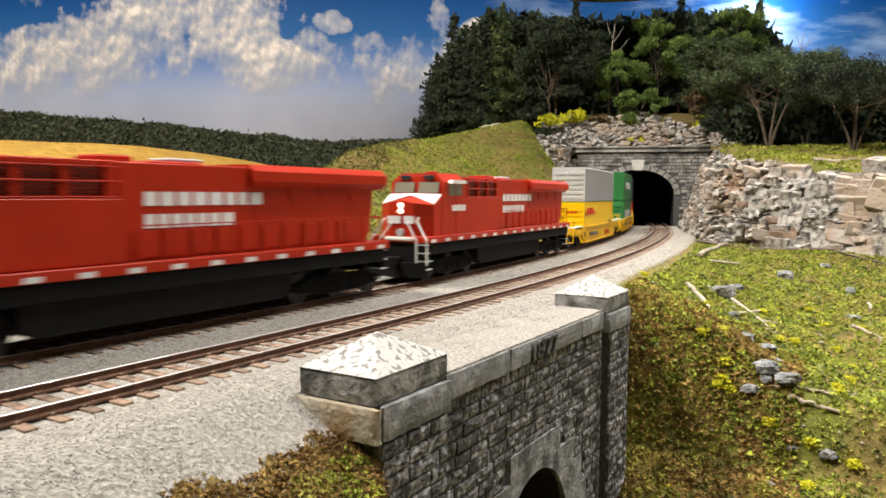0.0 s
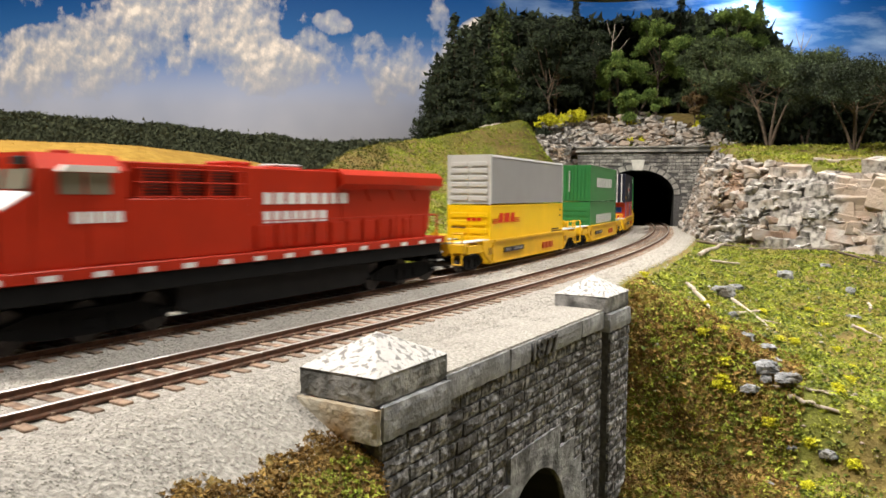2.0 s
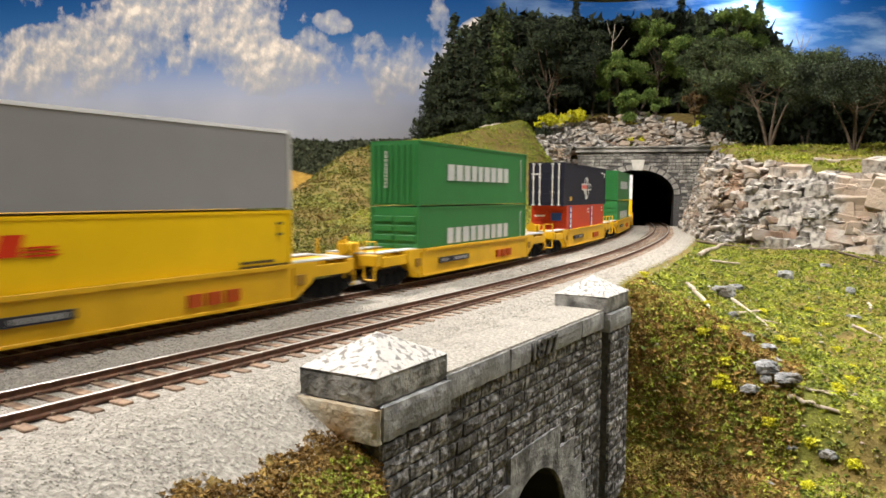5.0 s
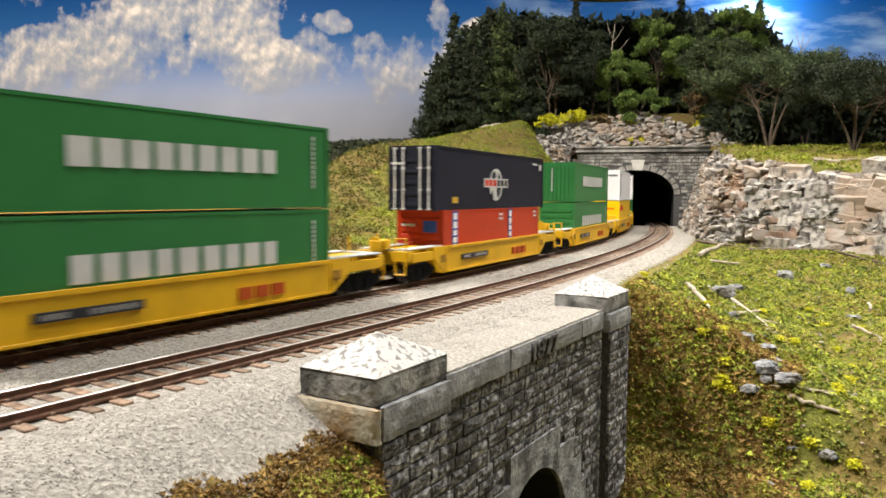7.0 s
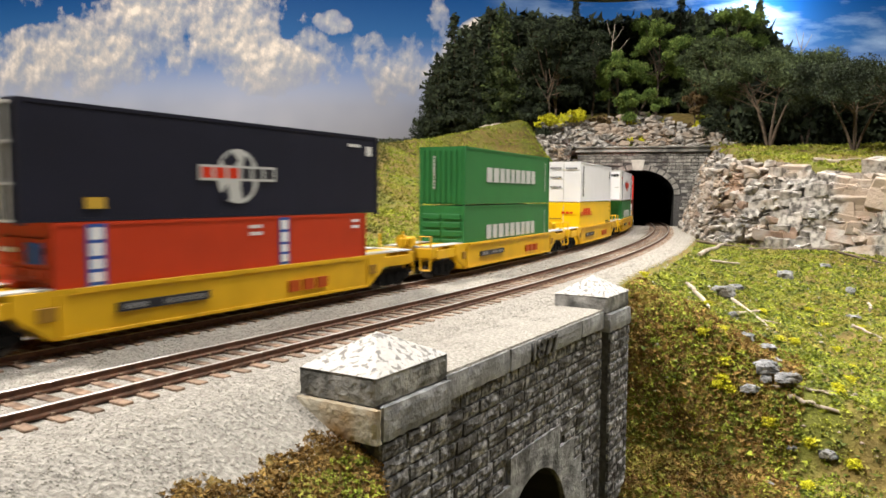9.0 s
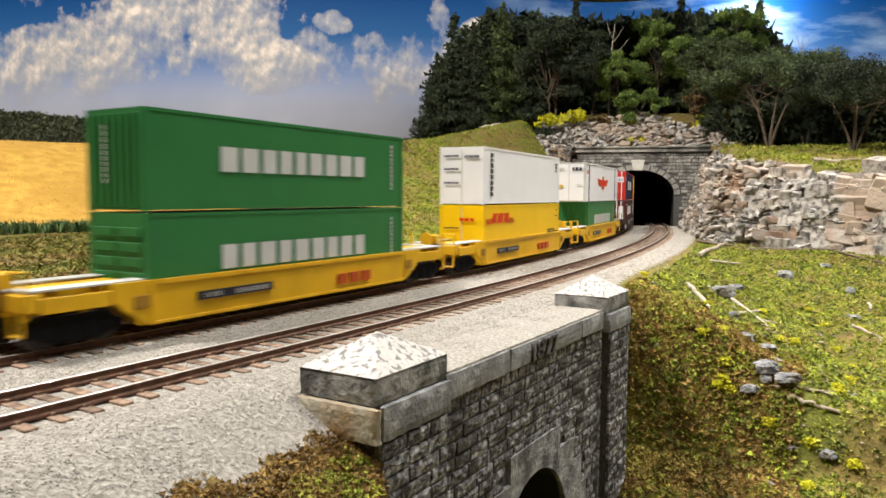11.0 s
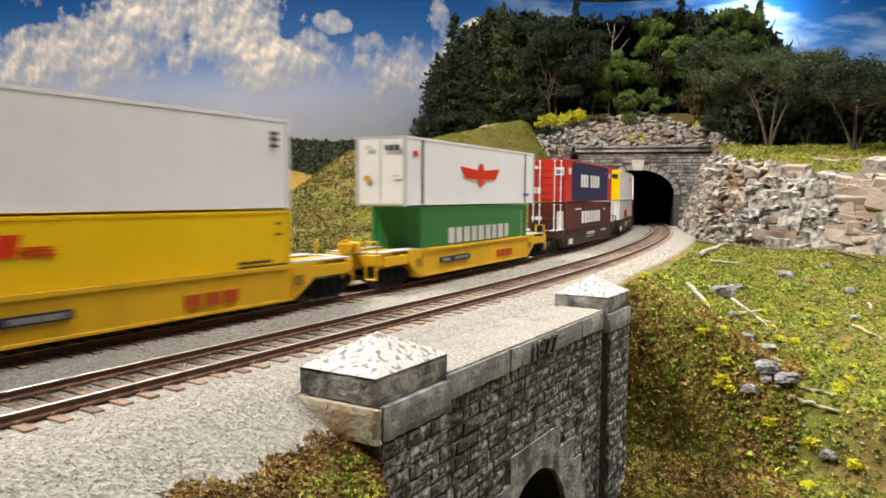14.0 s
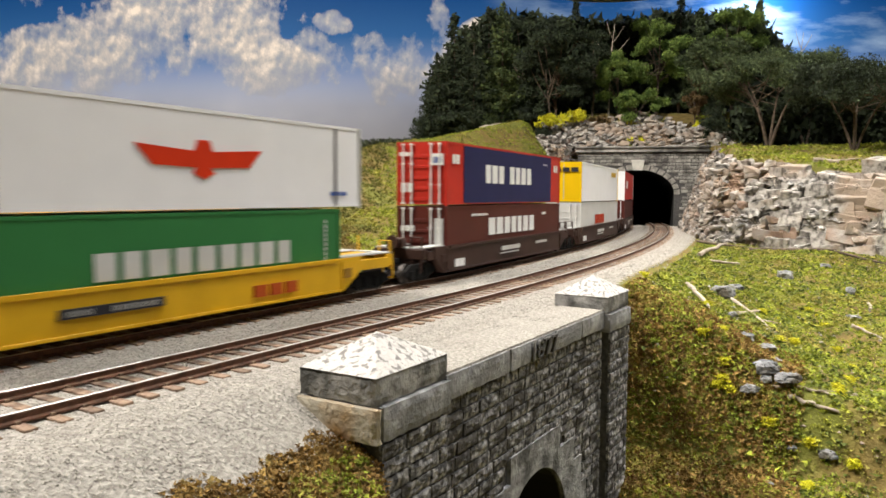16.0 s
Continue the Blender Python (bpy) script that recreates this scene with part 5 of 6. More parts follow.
def train():
    loco = locomotive()
    lead = copy_thing(loco, loco.matrix_basis)
    TRAIN.append((lead, 4.3, 81, 0.0))
    TRAIN.append((loco, 262.5, 81, 0.0))
    yc = yellow_car()
    cars = [yc] + [copy_thing(yc, yc.matrix_basis) for _ in range(5)]
    P, Z1, Z2 = 233.5, 3.7, 37.2
    top40 = 33.3
    load(508.8, 92, cars[0], [
        container("bright yellow steel container with a red slanted mark", 140, 33.2, 28, Z1, M["dhl"], "ribs", marks=FAST),
        # paler ends and white roof put the lamp light into the colour
        container("grey steel container with ribbed doors, ends and roof coloured paler as if lit", 140, 29.3, 28, Z2, M["grey"], "ribs", roof=M["cwhite"], end_colour=M["lgrey"], corner=M["lgrey"])])
    green = lambda z, low: container("green corrugated steel container with white block lettering", 140, 33.2 if low else 32.0, 28, z, M["green"], "ribs" if low else "corr", marks=LOW_LEAF if low else LEAF)
    load(505.5 + P, 92, cars[1], [green(Z1, True), green(Z2, False)])
    globe = [mk_disc(-3, 14.6, 9.4, M["decal"], 0.1), mk_shape([(-10, 20), (-6, 23), (-3, 20), (-5, 18), (-9, 18)], M["navy"], 0.14), mk_shape([(-1, 6.5), (3, 9), (4, 12), (3, 20), (0, 22), (-2, 11)], M["navy"], 0.14), mk_shape([(-11, 8), (-8, 12), (-7, 7), (-9, 5.6)], M["navy"], 0.14),
             mk_box(-20, 15, 13.0, 18.2, M["decal"], 0.16), mk_word(-19, 13.8, 16, 3.6, 3, M["logo_red"], 5, lift=0.2, label="red blocks over a white globe"),
             mk_word(-1.5, 13.8, 15.5, 3.6, 3, M["logo_dark"], 5, lift=0.2), mk_word(70, 25, 4, 4, 2, M["white"], 2, True), mk_word(58, 28.4, 8, 1.2, 3, M["white"], 2, False),
             mk_box(-60, -54, 4.2, 7.4, M["logo_gold"]), mk_end(4, 24, 8, 1.2, 4, M["white"])]
    strips = [mk_box(-60, -54, 3, 30, M["logo_blue"]), mk_word(-59.2, 4, 4.4, 25, 6, M["cwhite"], 2, False, vertical=True),
              mk_box(17, 22, 3, 30, M["logo_blue"]), mk_word(17.6, 4, 3.8, 25, 6, M["cwhite"], 2, False, vertical=True), mk_word(2, 24, 6, 1.2, 3, M["cwhite"], 2, False), mk_word(2, 26.5, 6, 1.2, 3, M["cwhite"], 2, False),
              mk_word(60, 27, 5, 1.2, 3, M["cwhite"], 4, False), mk_word(60, 24.5, 5, 1.2, 3, M["cwhite"], 4, False), mk_end(-10, 19, 8, 6, 1, M["logo_blue"]), mk_end(3, 22, 8, 1.4, 4, M["white"]), mk_end(3, 8, 8, 3, 3, M["white"])]
    load(505.3 + 2 * P, 92, cars[2], [
        container("orange-red steel container with blue and white strips", 140, 30.6, 28, Z1 + 0.6, M["orange"], "ribs", marks=strips),
        container("dark navy container with a white globe emblem and lock rods", 157.5, 33.4, 28, 34.4, M["navy"], "rods", marks=globe)])
    load(503.3 + 3 * P, 92, cars[3], [green(Z1, True), green(Z2, False)])
    tanu = [mk_word(-60, 5, 3.6, 25, 8, M["logo_dark"], 5, False, vertical=True), mk_word(60, 27.2, 4, 1.2, 2, M["logo_dark"], 2, False), mk_word(60, 25, 4, 1.2, 2, M["logo_dark"], 2, False), mk_word(60, 22.6, 4, 1.2, 2, M["logo_dark"], 2, False),
            mk_end(-11, 27, 9, 1.4, 5, M["logo_dark"]), mk_end(2, 27.5, 9, 1.2, 5, M["logo_dark"], 3), mk_end(2, 20, 9, 1.2, 4, M["logo_dark"], 6), mk_end(2, 12, 9, 1.2, 4, M["logo_dark"], 7)]
    load(496.5 + 4 * P, 92, cars[4], [
        container("bright yellow steel container with a red slanted mark", 140, 33.2, 28, Z1, M["dhl"], "plain", marks=FAST),
        container("smooth white steel container with dark stencils", 140, top40, 28, Z2, M["cwhite"], "plain", marks=tanu)])
    wings = [mk_shape([(-26, 21.0), (-20, 14.8), (-3, 14.2), (-4.5, 12.4), (0, 10.4), (4.5, 12.4), (3, 14.2), (20, 14.8), (26, 21.0), (4, 19.6), (2.4, 23.2), (-2.4, 23.2), (-4, 19.6)], M["logo_red"]),
             mk_box(-68.2, -66.6, 1, 32, M["post"], 0.25), mk_box(66.8, 67.8, 1, 32, M["post"], 0.25), mk_box(-76, -72, 24, 26.6, M["logo_red"], 0.1), mk_word(64, 5.2, 10, 1.6, 3, M["logo_blue"], 3, False),
             mk_end(-11, 26.5, 8, 2.6, 3, M["logo_dark"], 2, True), mk_end(4, 27, 4, 2, 2, M["deck"]), mk_end(5, 12, 4, 2.6, 1, M["logo_gold"]), mk_end(-11, 14, 4, 1, 3, M["deck"])]
    load(495.1 + 5 * P, 92, cars[5], [
        container("green corrugated steel container with white block lettering", 140, 33.2, 28, Z1, M["green"], "corr", marks=LOW_LEAF),
        container("long white container with a red spread-wing emblem", 168, top40, 28, Z2, M["cwhite"], "plain", corner=M["deck"], marks=wings)])
    bc = brown_car()
    star = [mk_box(-72, 72, 1.4, 32, M["sea"], 0.12), mk_word(-43, 12.5, 27, 10.5, 3, M["white"], 3, lift=0.2), mk_word(-6, 12.5, 37, 10.5, 4, M["white"], 4, lift=0.2, label="large white block lettering"),
            mk_word(-86, 22, 8, 5, 2, M["white"], 5, True), mk_word(78, 22, 8, 5, 2, M["white"], 5, True), mk_word(55, 26, 10, 1.2, 4, M["white"], 3, False),
            mk_end(-13, 21, 7, 6, 1, M["white"]), mk_end(-12, 22, 5, 3.4, 1, M["logo_blue"]), mk_end(5, 26, 8, 2, 3, M["white"]), mk_end(5, 7, 7, 5, 2, M["white"], 3, True)]
    crow = [mk_word(-38, 16, 76, 10, 7, M["white"], 6, True, label="large white block lettering"), mk_word(-62, 27.5, 22, 1.3, 9, M["white"], 3, False), mk_word(54, 26, 8, 1.6, 4, M["white"], 3, False),
            mk_end(-13, 7, 5, 20, 1, M["deck"]), mk_end(4, 20, 8, 3, 3, M["white"], 3)]
    load(1913, 115, bc, [
        container("dark maroon long container with white block lettering", 185.5, 33.2, 29.6, Z1, M["maroon"], "rods", marks=crow),
        container("long blue and red container with white block lettering", 185.5, 33.2, 29.6, Z2, M["sred"], "rods", marks=star)])
    bc2 = copy_thing(bc, bc.matrix_basis)
    hunt = [mk_word(52, 24, 26, 4.6, 5, M["logo_gold"], 3, False), mk_end(-12, 25, 24, 3.6, 4, M["logo_dark"], 2)]
    low = [mk_word(-30, 14, 44, 8, 6, M["orange"], 3, True)]
    load(2162, 115, bc2, [
        container("long pale grey container with orange block lettering", 185.5, 33.2, 29.6, Z1, M["lgrey"], "rods", marks=low),
        container("long off-white container with a yellow end", 185.5, 33.2, 29.6, Z2, M["cwhite"], "plain", end_colour=M["dhl"], marks=hunt)])
    bc3 = copy_thing(bc, bc.matrix_basis)
    load(2414, 115, bc3, [
        container("long dark maroon container on a brown well car", 185.5, 33.2, 29.6, Z1, M["maroon"], "rods"),
        container("long red container on a brown well car", 185.5, 33.2, 29.6, Z2, M["sred"], "plain", end_colour=M["cwhite"], marks=[mk_word(-70, 14, 40, 9, 4, M["white"], 3, True)])])


def stand(s, half, z):
    x0, y0, _ = on_line(s - half)
    x1, y1, _ = on_line(s + half)
    return put((x0 + x1) / 2, (y0 + y1) / 2, z, math.degrees(math.atan2(y1 - y0, x1 - x0)))


def travel(t):
    """Way gone since 3.5 s: a steady pace that eases a little after 9 s."""
    return SPEED * (t - 3.5) + 3.0 * max(0.0, t - 9.0)


def motions():
    """The train rolls out of the tunnel, its wheels turning with it."""
    for thing, s, half, z in TRAIN:
        walk(thing, [(t, stand(s + travel(t), half, z)) for t in (k * 0.5 for k in range(33))])
        for ob in thing.children_recursive:
            if ob.name.startswith("wheelset"):
                at = ob.location.copy()
                walk(ob, [(k / 15, Matrix.Translation(at) @ Matrix.Rotation((travel(k / 15) - travel(0.0)) * MM / at.z, 4, "Y")) for k in range(241)])


# ---- field, corn and the wooded ridge ----
def blades(name, places, heights, material, label, seed, k=6, lean=0.35, wide=0.12, parent=None):
    """Tufts of upright blades: k narrow leaning triangles from each place."""
    rng = np.random.RandomState(seed)
    n = len(places)
    ang = rng.uniform(0, 2 * np.pi, (n, k))
    tip = np.stack([np.cos(ang) * lean, np.sin(ang) * lean, np.ones((n, k))], -1) * rng.uniform(0.6, 1.05, (n, k, 1))
    sid = np.stack([-np.sin(ang), np.cos(ang), 0 * ang], -1) * wide
    mid = tip * np.array([0.35, 0.35, rng.uniform(0.2, 0.4)])
    V = np.stack([mid - sid - [0, 0, 0.2], mid + sid - [0, 0, 0.2], tip], 2).reshape(n, k * 3, 3)
    V = V * np.asarray(heights)[:, None, None] + np.asarray(places)[:, None, :]
    F = np.arange(n * k * 3).reshape(-1, 3)
    return tagged(raw(name, V.reshape(-1, 3), F, material, parent), label, name.replace("_", " "), kind="stuff")


def on_ground(x, y, lift=0.0):
    return np.stack([x, y, ground(x, y) + lift], -1)


def field():
    xs, ys = np.arange(-1150, -125, 12.0), np.arange(480, 1330, 12.0)
    X, Y = np.meshgrid(xs, ys)
    Z = field_height(X, Y) - 25 * step((4 - field_depth(X, Y)) / 20)
    nx, ny = len(xs), len(ys)
    i = np.arange(nx * ny).reshape(ny, nx)
    F = np.stack([i[:-1, :-1], i[:-1, 1:], i[1:, 1:], i[1:, :-1]], -1).reshape(-1, 4)
    d = field_depth(X, Y)
    keep = ((d[:-1, :-1] + d[1:, 1:]) / 2 > -10).reshape(-1)
    ob = raw("wheat_field", np.stack([X, Y, Z], -1).reshape(-1, 3), F[keep], M["wheat"], smooth=True)
    tagged(ob, "golden ripe grain field on a swelling slope", "field", kind="structure")
    x, y, rng = scatter(16000, -900, -130, 600, 1270, lambda x, y, r: (field_depth(x, y) > 0) & (x > -0.68 * y), 21)
    blades("ripe_grain", np.stack([x, y, field_height(x, y) - 0.5], -1), rng.uniform(0.9, 1.9, len(x)), M["wheat_tuft"], "golden ripe grain stalks over the field", 22, k=5, lean=0.5, wide=0.3)
    x, y, rng = scatter(9000, -640, -240, 540, 900, lambda x, y, r: (field_depth(x, y) < -4) & (field_depth(x, y) > -46 - 0.09 * (-300 - x)) & (x < -270) & (r.uniform(0, 1, len(x)) < 0.7), 23)
    z = np.maximum(ground(x, y), np.where(field_depth(x, y) > 0, field_height(x, y), -99))
    blades("corn", np.stack([x, y, z], -1), rng.uniform(8, 15, len(x)), M["corn"], "rows of tall green corn plants", 24, k=9, lean=0.5, wide=0.10)
    # wooded ridge behind the field
    n = 34000
    rng = np.random.RandomState(31)
    x = rng.uniform(-1100, 60, n)
    g = rng.uniform(0, 1, n) ** 0.7
    crest = 140 + 48 * step((-190 - x) / 620) + 5 * fuzz(x, x * 0.3, 33, 1.0) + 16 * step((x + 150) / 200)
    y = 1300 + 110 * g
    z = 70 + (crest - 70) * g + rng.uniform(-3, 3, n)
    bits("wooded_ridge", np.stack([x, y, z], -1), rng.uniform(2.8, 5.2, n), M["forest"], "dark green wooded ridge on the skyline", 32, flat=1.0, shape="clump")
    V, F = [], []
    xs = np.arange(-1150, 90, 15.0)
    for k, xx in enumerate(xs):
        c = 134 + 48 * float(step((-190 - xx) / 620)) + 16 * float(step((xx + 150) / 200))
        for q, zz in ((1296, 20), (1300, 68), (1412, c - 2), (1440, 20)):
            V.append((xx, q, zz))
    for k in range(len(xs) - 1):
        for j in range(3):
            F.append((k * 4 + j, k * 4 + 4 + j, k * 4 + 5 + j, k * 4 + 1 + j))
    tagged(raw("ridge_slope", V, F, M["forest"]), "dark slope under the far trees", "hillside", kind="structure")


# ---- turf, stones and dead wood ----
def meadow():
    def right(x, y, r):
        s, off = to_line(x, y)
        u = off - GAP - shoulder(s)
        patch = 0.5 + 0.5 * fuzz(x, y, 26, 9.0)
        return (u > 2) & (x < mesa_edge(y) + 30) & (x > 0.12 * y) & (x < 0.68 * y) & (r.uniform(0, 1, len(x)) < 0.45 + 0.55 * patch)
    x, y, rng = scatter(110000, 40, 480, 150, 840, right, 41)
    bits("turf", on_ground(x, y, 0.3), rng.uniform(0.5, 1.5, len(x)), M["turf"], "clumped olive and yellow-green turf foam", 42, flat=0.8, shape="clump")
    x, y, rng = scatter(24000, 40, 480, 150, 800, right, 43)
    bits("turf", on_ground(x, y, 0.2), rng.uniform(0.8, 2.2, len(x)), M["turf_dark"], "darker green turf clumps on the meadow", 44, flat=0.6, shape="clump")
    x, y, rng = scatter(900, 60, 480, 200, 760, lambda x, y, r: right(x, y, r) & (fuzz(x, y, 19, 2.5) > 0.1), 45)
    bits("yellow_weed", on_ground(x, y, 0.8), rng.uniform(0.5, 1.2, len(x)), M["turf_yellow"], "bright yellow-green weed tufts in the turf", 46, flat=0.8, shape="clump")
    # soft heaps of yellow weed
    for k, (bx, by) in enumerate(((133, 341), (131, 337), (128, 336), (186, 400), (196, 403), (258, 490), (139, 360), (279, 483), (119, 432), (147, 322), (161, 314), (190, 347), (176, 305), (133, 334), (210, 372), (226, 398), (238, 436), (150, 412), (262, 520), (204, 462), (182, 330), (168, 286), (246, 352), (300, 470), (154, 300), (126, 352))):
        r2 = np.random.RandomState(60 + k)
        q = r2.normal(0, 1.25, (150, 2)) + (bx, by)
        foot = float(ground(bx, by))
        bits("weed_clump", np.stack([q[:, 0], q[:, 1], foot + r2.uniform(-0.5, 3.0, 150)], -1), r2.uniform(0.4, 0.8, 150), M["turf_yellow"], "soft bright yellow-green weed clump", 80 + k, shape="clump")
    x, y, rng = scatter(2500, 40, 480, 150, 800, lambda x, y, r: right(x, y, r), 47)
    bits("gravel", on_ground(x, y, 0.3), rng.uniform(0.5, 1.5, len(x)), M["rock_grey"], "small grey stones strewn in the turf", 48)

    def left(x, y, r):
        s, off = to_line(x, y)
        return (off < -38) & (s > 300) & (s < 1400) & (off > -420) & ~((field_depth(x, y) > -6) & (x < -130)) & (r.uniform(0, 1, len(x)) < (0.7 + 0.35 * fuzz(x, y, 30, 3.3)) * (1 - 0.15 * step((-60 - x) / 120)))
    x, y, rng = scatter(150000, -420, 250, 300, 1260, left, 51)
    dry = x < -60 + 40 * fuzz(x, y, 35, 2.2)
    for k, m_, lab in ((~dry, "turf", "yellow-green turf over the tunnel hill"), (dry, "turf_olive", "dull olive turf between the track and the corn")):
        bits("turf", on_ground(x[k], y[k], 0.4), rng.uniform(0.7, 1.8, int(k.sum())), M[m_], lab, 52, flat=0.8, shape="clump")
    x, y, rng = scatter(9000, -420, 250, 300, 1260, left, 53)
    bits("turf", on_ground(x, y, 0.3), rng.uniform(0.9, 2.0, len(x)), M["turf_dark"], "darker turf clumps on the tunnel hill", 54, flat=0.7, shape="clump")
    x, y, rng = scatter(16000, 250, 620, 480, 1250, lambda x, y, r: (x > mesa_edge(y) + 40) & (r.uniform(0, 1, len(x)) < 0.6 + 0.5 * fuzz(x, y, 28, 5.5)), 55)
    bits("turf", on_ground(x, y, 0.4), rng.uniform(1.2, 2.8, len(x)), M["turf"], "turf on top of the rock outcrop", 56, flat=0.8, shape="clump")
    # the near bank beside the bridge pier
    def bank(x, y, r):
        s, off = to_line(x, y)
        return (off - GAP - shoulder(s) > -1.5 - 3.0 * r.uniform(0, 1, len(x))) & ((x - ARCH[0]) * 0.515 + (y - ARCH[1]) * 0.857 < -90) & (x < 30)
    x, y, rng = scatter(42000, -75, 30, 60, 200, bank, 57)
    bits("turf", on_ground(x, y, 0.2), rng.uniform(0.3, 0.8, len(x)), M["turf_rust"], "tan turf beside the bridge pier", 58, flat=0.9, shape="clump")
    x, y, rng = scatter(11000, -75, 30, 60, 190, lambda x, y, r: bank(x, y, r) & (bank(x - 5, y + 4, r)) & (fuzz(x, y, 7, 1.5) > -0.15), 59)
    bits("turf", on_ground(x, y, 0.7), rng.uniform(0.3, 0.9, len(x)), M["turf"], "olive turf tufts beside the bridge pier", 61, flat=0.9, shape="clump")
    # steep earth bank at the end of the bridge
    def steep(x, y, r):
        s, off = to_line(x, y)
        a = (x - ARCH[0]) * 0.515 + (y - ARCH[1]) * 0.857
        return (off - GAP - shoulder(s) > 0) & (a > 62) & (a < 190) & (x < 0.5 * y)
    x, y, rng = scatter(45000, 50, 220, 200, 430, steep, 62)
    g = ground(x, y)
    bits("turf", np.stack([x, y, g + 0.3], -1), rng.uniform(0.5, 1.5, len(x)), M["turf_rust"], "tan dry turf on the steep bank by the bridge", 63, flat=0.9, shape="clump")
    x, y, rng = scatter(34000, 50, 220, 200, 430, lambda x, y, r: steep(x, y, r) & (fuzz(x, y, 13, 4.5) > -0.2), 64)
    bits("turf", on_ground(x, y, 0.5), rng.uniform(0.5, 1.4, len(x)), M["turf"], "olive turf on the steep bank by the bridge", 65, flat=0.9, shape="clump")


M["turf_rust"] = mat("turf_tan", (0.16, 0.085, 0.02), (0.34, 0.22, 0.06), 120, 0.98, island=0.4)


def ballast():
    def bed(x, y, r):
        s, off = to_line(x, y)
        ok = (off > -36) & (off < GAP + shoulder(s) + 3)
        for c in (-8.75, 8.75, GAP - 8.75, GAP + 8.75):
            ok &= abs(off - c) > 1.5
        return ok & (s < 1325)
    x, y, rng = scatter(120000, -130, 110, 95, 420, bed, 71)
    d = np.hypot(x, y)
    k = rng.uniform(0, 1, len(x)) < np.clip(1.5 - d / 420, 0.25, 1)
    x, y = x[k], y[k]
    bits("ballast_stones", on_ground(x, y, 0.1), rng.uniform(0.14, 0.34, len(x)), M["stone_bits"], "pale crushed stone ballast", 72, flat=0.5)
    x, y, rng = scatter(60000, -60, 380, 400, 1110, bed, 73)
    bits("ballast_stones", on_ground(x, y, 0.1), rng.uniform(0.4, 0.75, len(x)), M["stone_bits"], "pale crushed stone ballast", 74, flat=0.7)


def log(x0, y0, x1, y1, r, label, twig=False, lift=0.0, wood="dead"):
    rng = random.Random(int(x0 * 7 + y0))
    a = Vector((x0, y0, float(ground(x0, y0)) + r * 0.7 + lift))
    b = Vector((x1, y1, float(ground(x1, y1)) + r * 0.7 + lift))
    pts = [a.lerp(b, k / 6) + Vector((rng.uniform(-1, 1), rng.uniform(-1, 1), rng.uniform(-0.3, 0.5))) * r * 0.7 for k in range(7)]
    for q in pts[1:-1]:
        q.z = max(q.z, float(ground(q.x, q.y)) + r * 0.5)
    bm = tube(bmesh.new(), pts, r, 8, r * 0.6)
    if twig:
        m = pts[4]
        tube(bm, [m, m + (b - a).normalized() * 7 * r + Vector((3 * r, -3 * r, 1.5 * r))], r * 0.45, 6, r * 0.2)
    ob = part("fallen_log", bm, M[wood])
    tagged(ob, label, "log", "dead wood on the ground")


def boulder(x, y, r, seed):
    bm = bmesh.new()
    bmesh.ops.create_icosphere(bm, subdivisions=3, radius=1.0)
    rng = random.Random(seed)
    sx, sy, sz = rng.uniform(0.9, 1.4), rng.uniform(0.8, 1.1), rng.uniform(0.5, 0.75)
    for v in bm.verts:
        n = v.co.copy()
        k = 1 + 0.35 * noise.noise(n * 1.3 + Vector((seed, 0, 0))) + 0.16 * noise.noise(n * 3.5 + Vector((0, seed, 0)))
        c = Vector((round(n.x * 2.2) / 2.2, round(n.y * 2.2) / 2.2, round(n.z * 2.5) / 2.5))
        n = n.lerp(c, 0.6) * k
        v.co = Vector((n.x * sx, n.y * sy, n.z * sz)) * r
    ob = part("boulder", bm, M["boulder"], at=put(x, y, float(ground(x, y)) + r * 0.15, rng.uniform(0, 360)))
    tagged(ob, "weathered grey boulder lying in the turf", "rock", "boulders on the meadow")


def dead_wood():
    for x0, y0, x1, y1, r, tw in ((219, 628, 308, 788, 2.2, False),
                                  (231, 631, 259, 635, 1.2, False),
                                  (154, 457, 148, 402, 1.5, False),
                                  (186, 470, 188, 407, 1.4, True),
                                  (172, 423, 215, 481, 1.1, False),
                                  (150, 331, 177, 326, 0.9, True),
                                  (156, 326, 175, 319, 1.2, False),
                                  (275, 487, 280, 459, 1.1, False),
                                  (315, 538, 306, 521, 1.6, False),
                                  (53, 1068, 83, 1086, 3.0, False),
                                  (-268, 575, -198, 592, 2.2, True)):
        log(x0, y0, x1, y1, r, "bleached dead branch lying in the turf", tw)
    log(306, 728, 360, 672, 2.6, "dark fallen trunk at the foot of the rock", wood="rotten")
    log(358, 668, 402, 606, 1.2, "thin grey pole along the foot of the rock", wood="rotten")
    log(262, 760, 318, 742, 1.6, "thin dark branch at the foot of the rock", wood="rotten")
    log(395, 790, 420, 782, 2.6, "grey driftwood stump on the rock outcrop", True)
    for k, (x, y, r) in enumerate(((152, 338, 5.4), (159, 332, 4.9), (142, 333, 4.1), (150, 334, 3.2), (181, 473, 6.6), (207, 514, 4.5), (163, 409, 3.9), (167, 374, 4.7), (163, 354, 3.1), (283, 602, 7.1), (156, 373, 3.8), (332, 634, 5.1), (167, 310, 3.4), (139, 303, 2.2), (317, 566, 4.6), (284, 502, 4.4), (154, 315, 1.8))):
        boulder(x, y, r, k + 1)


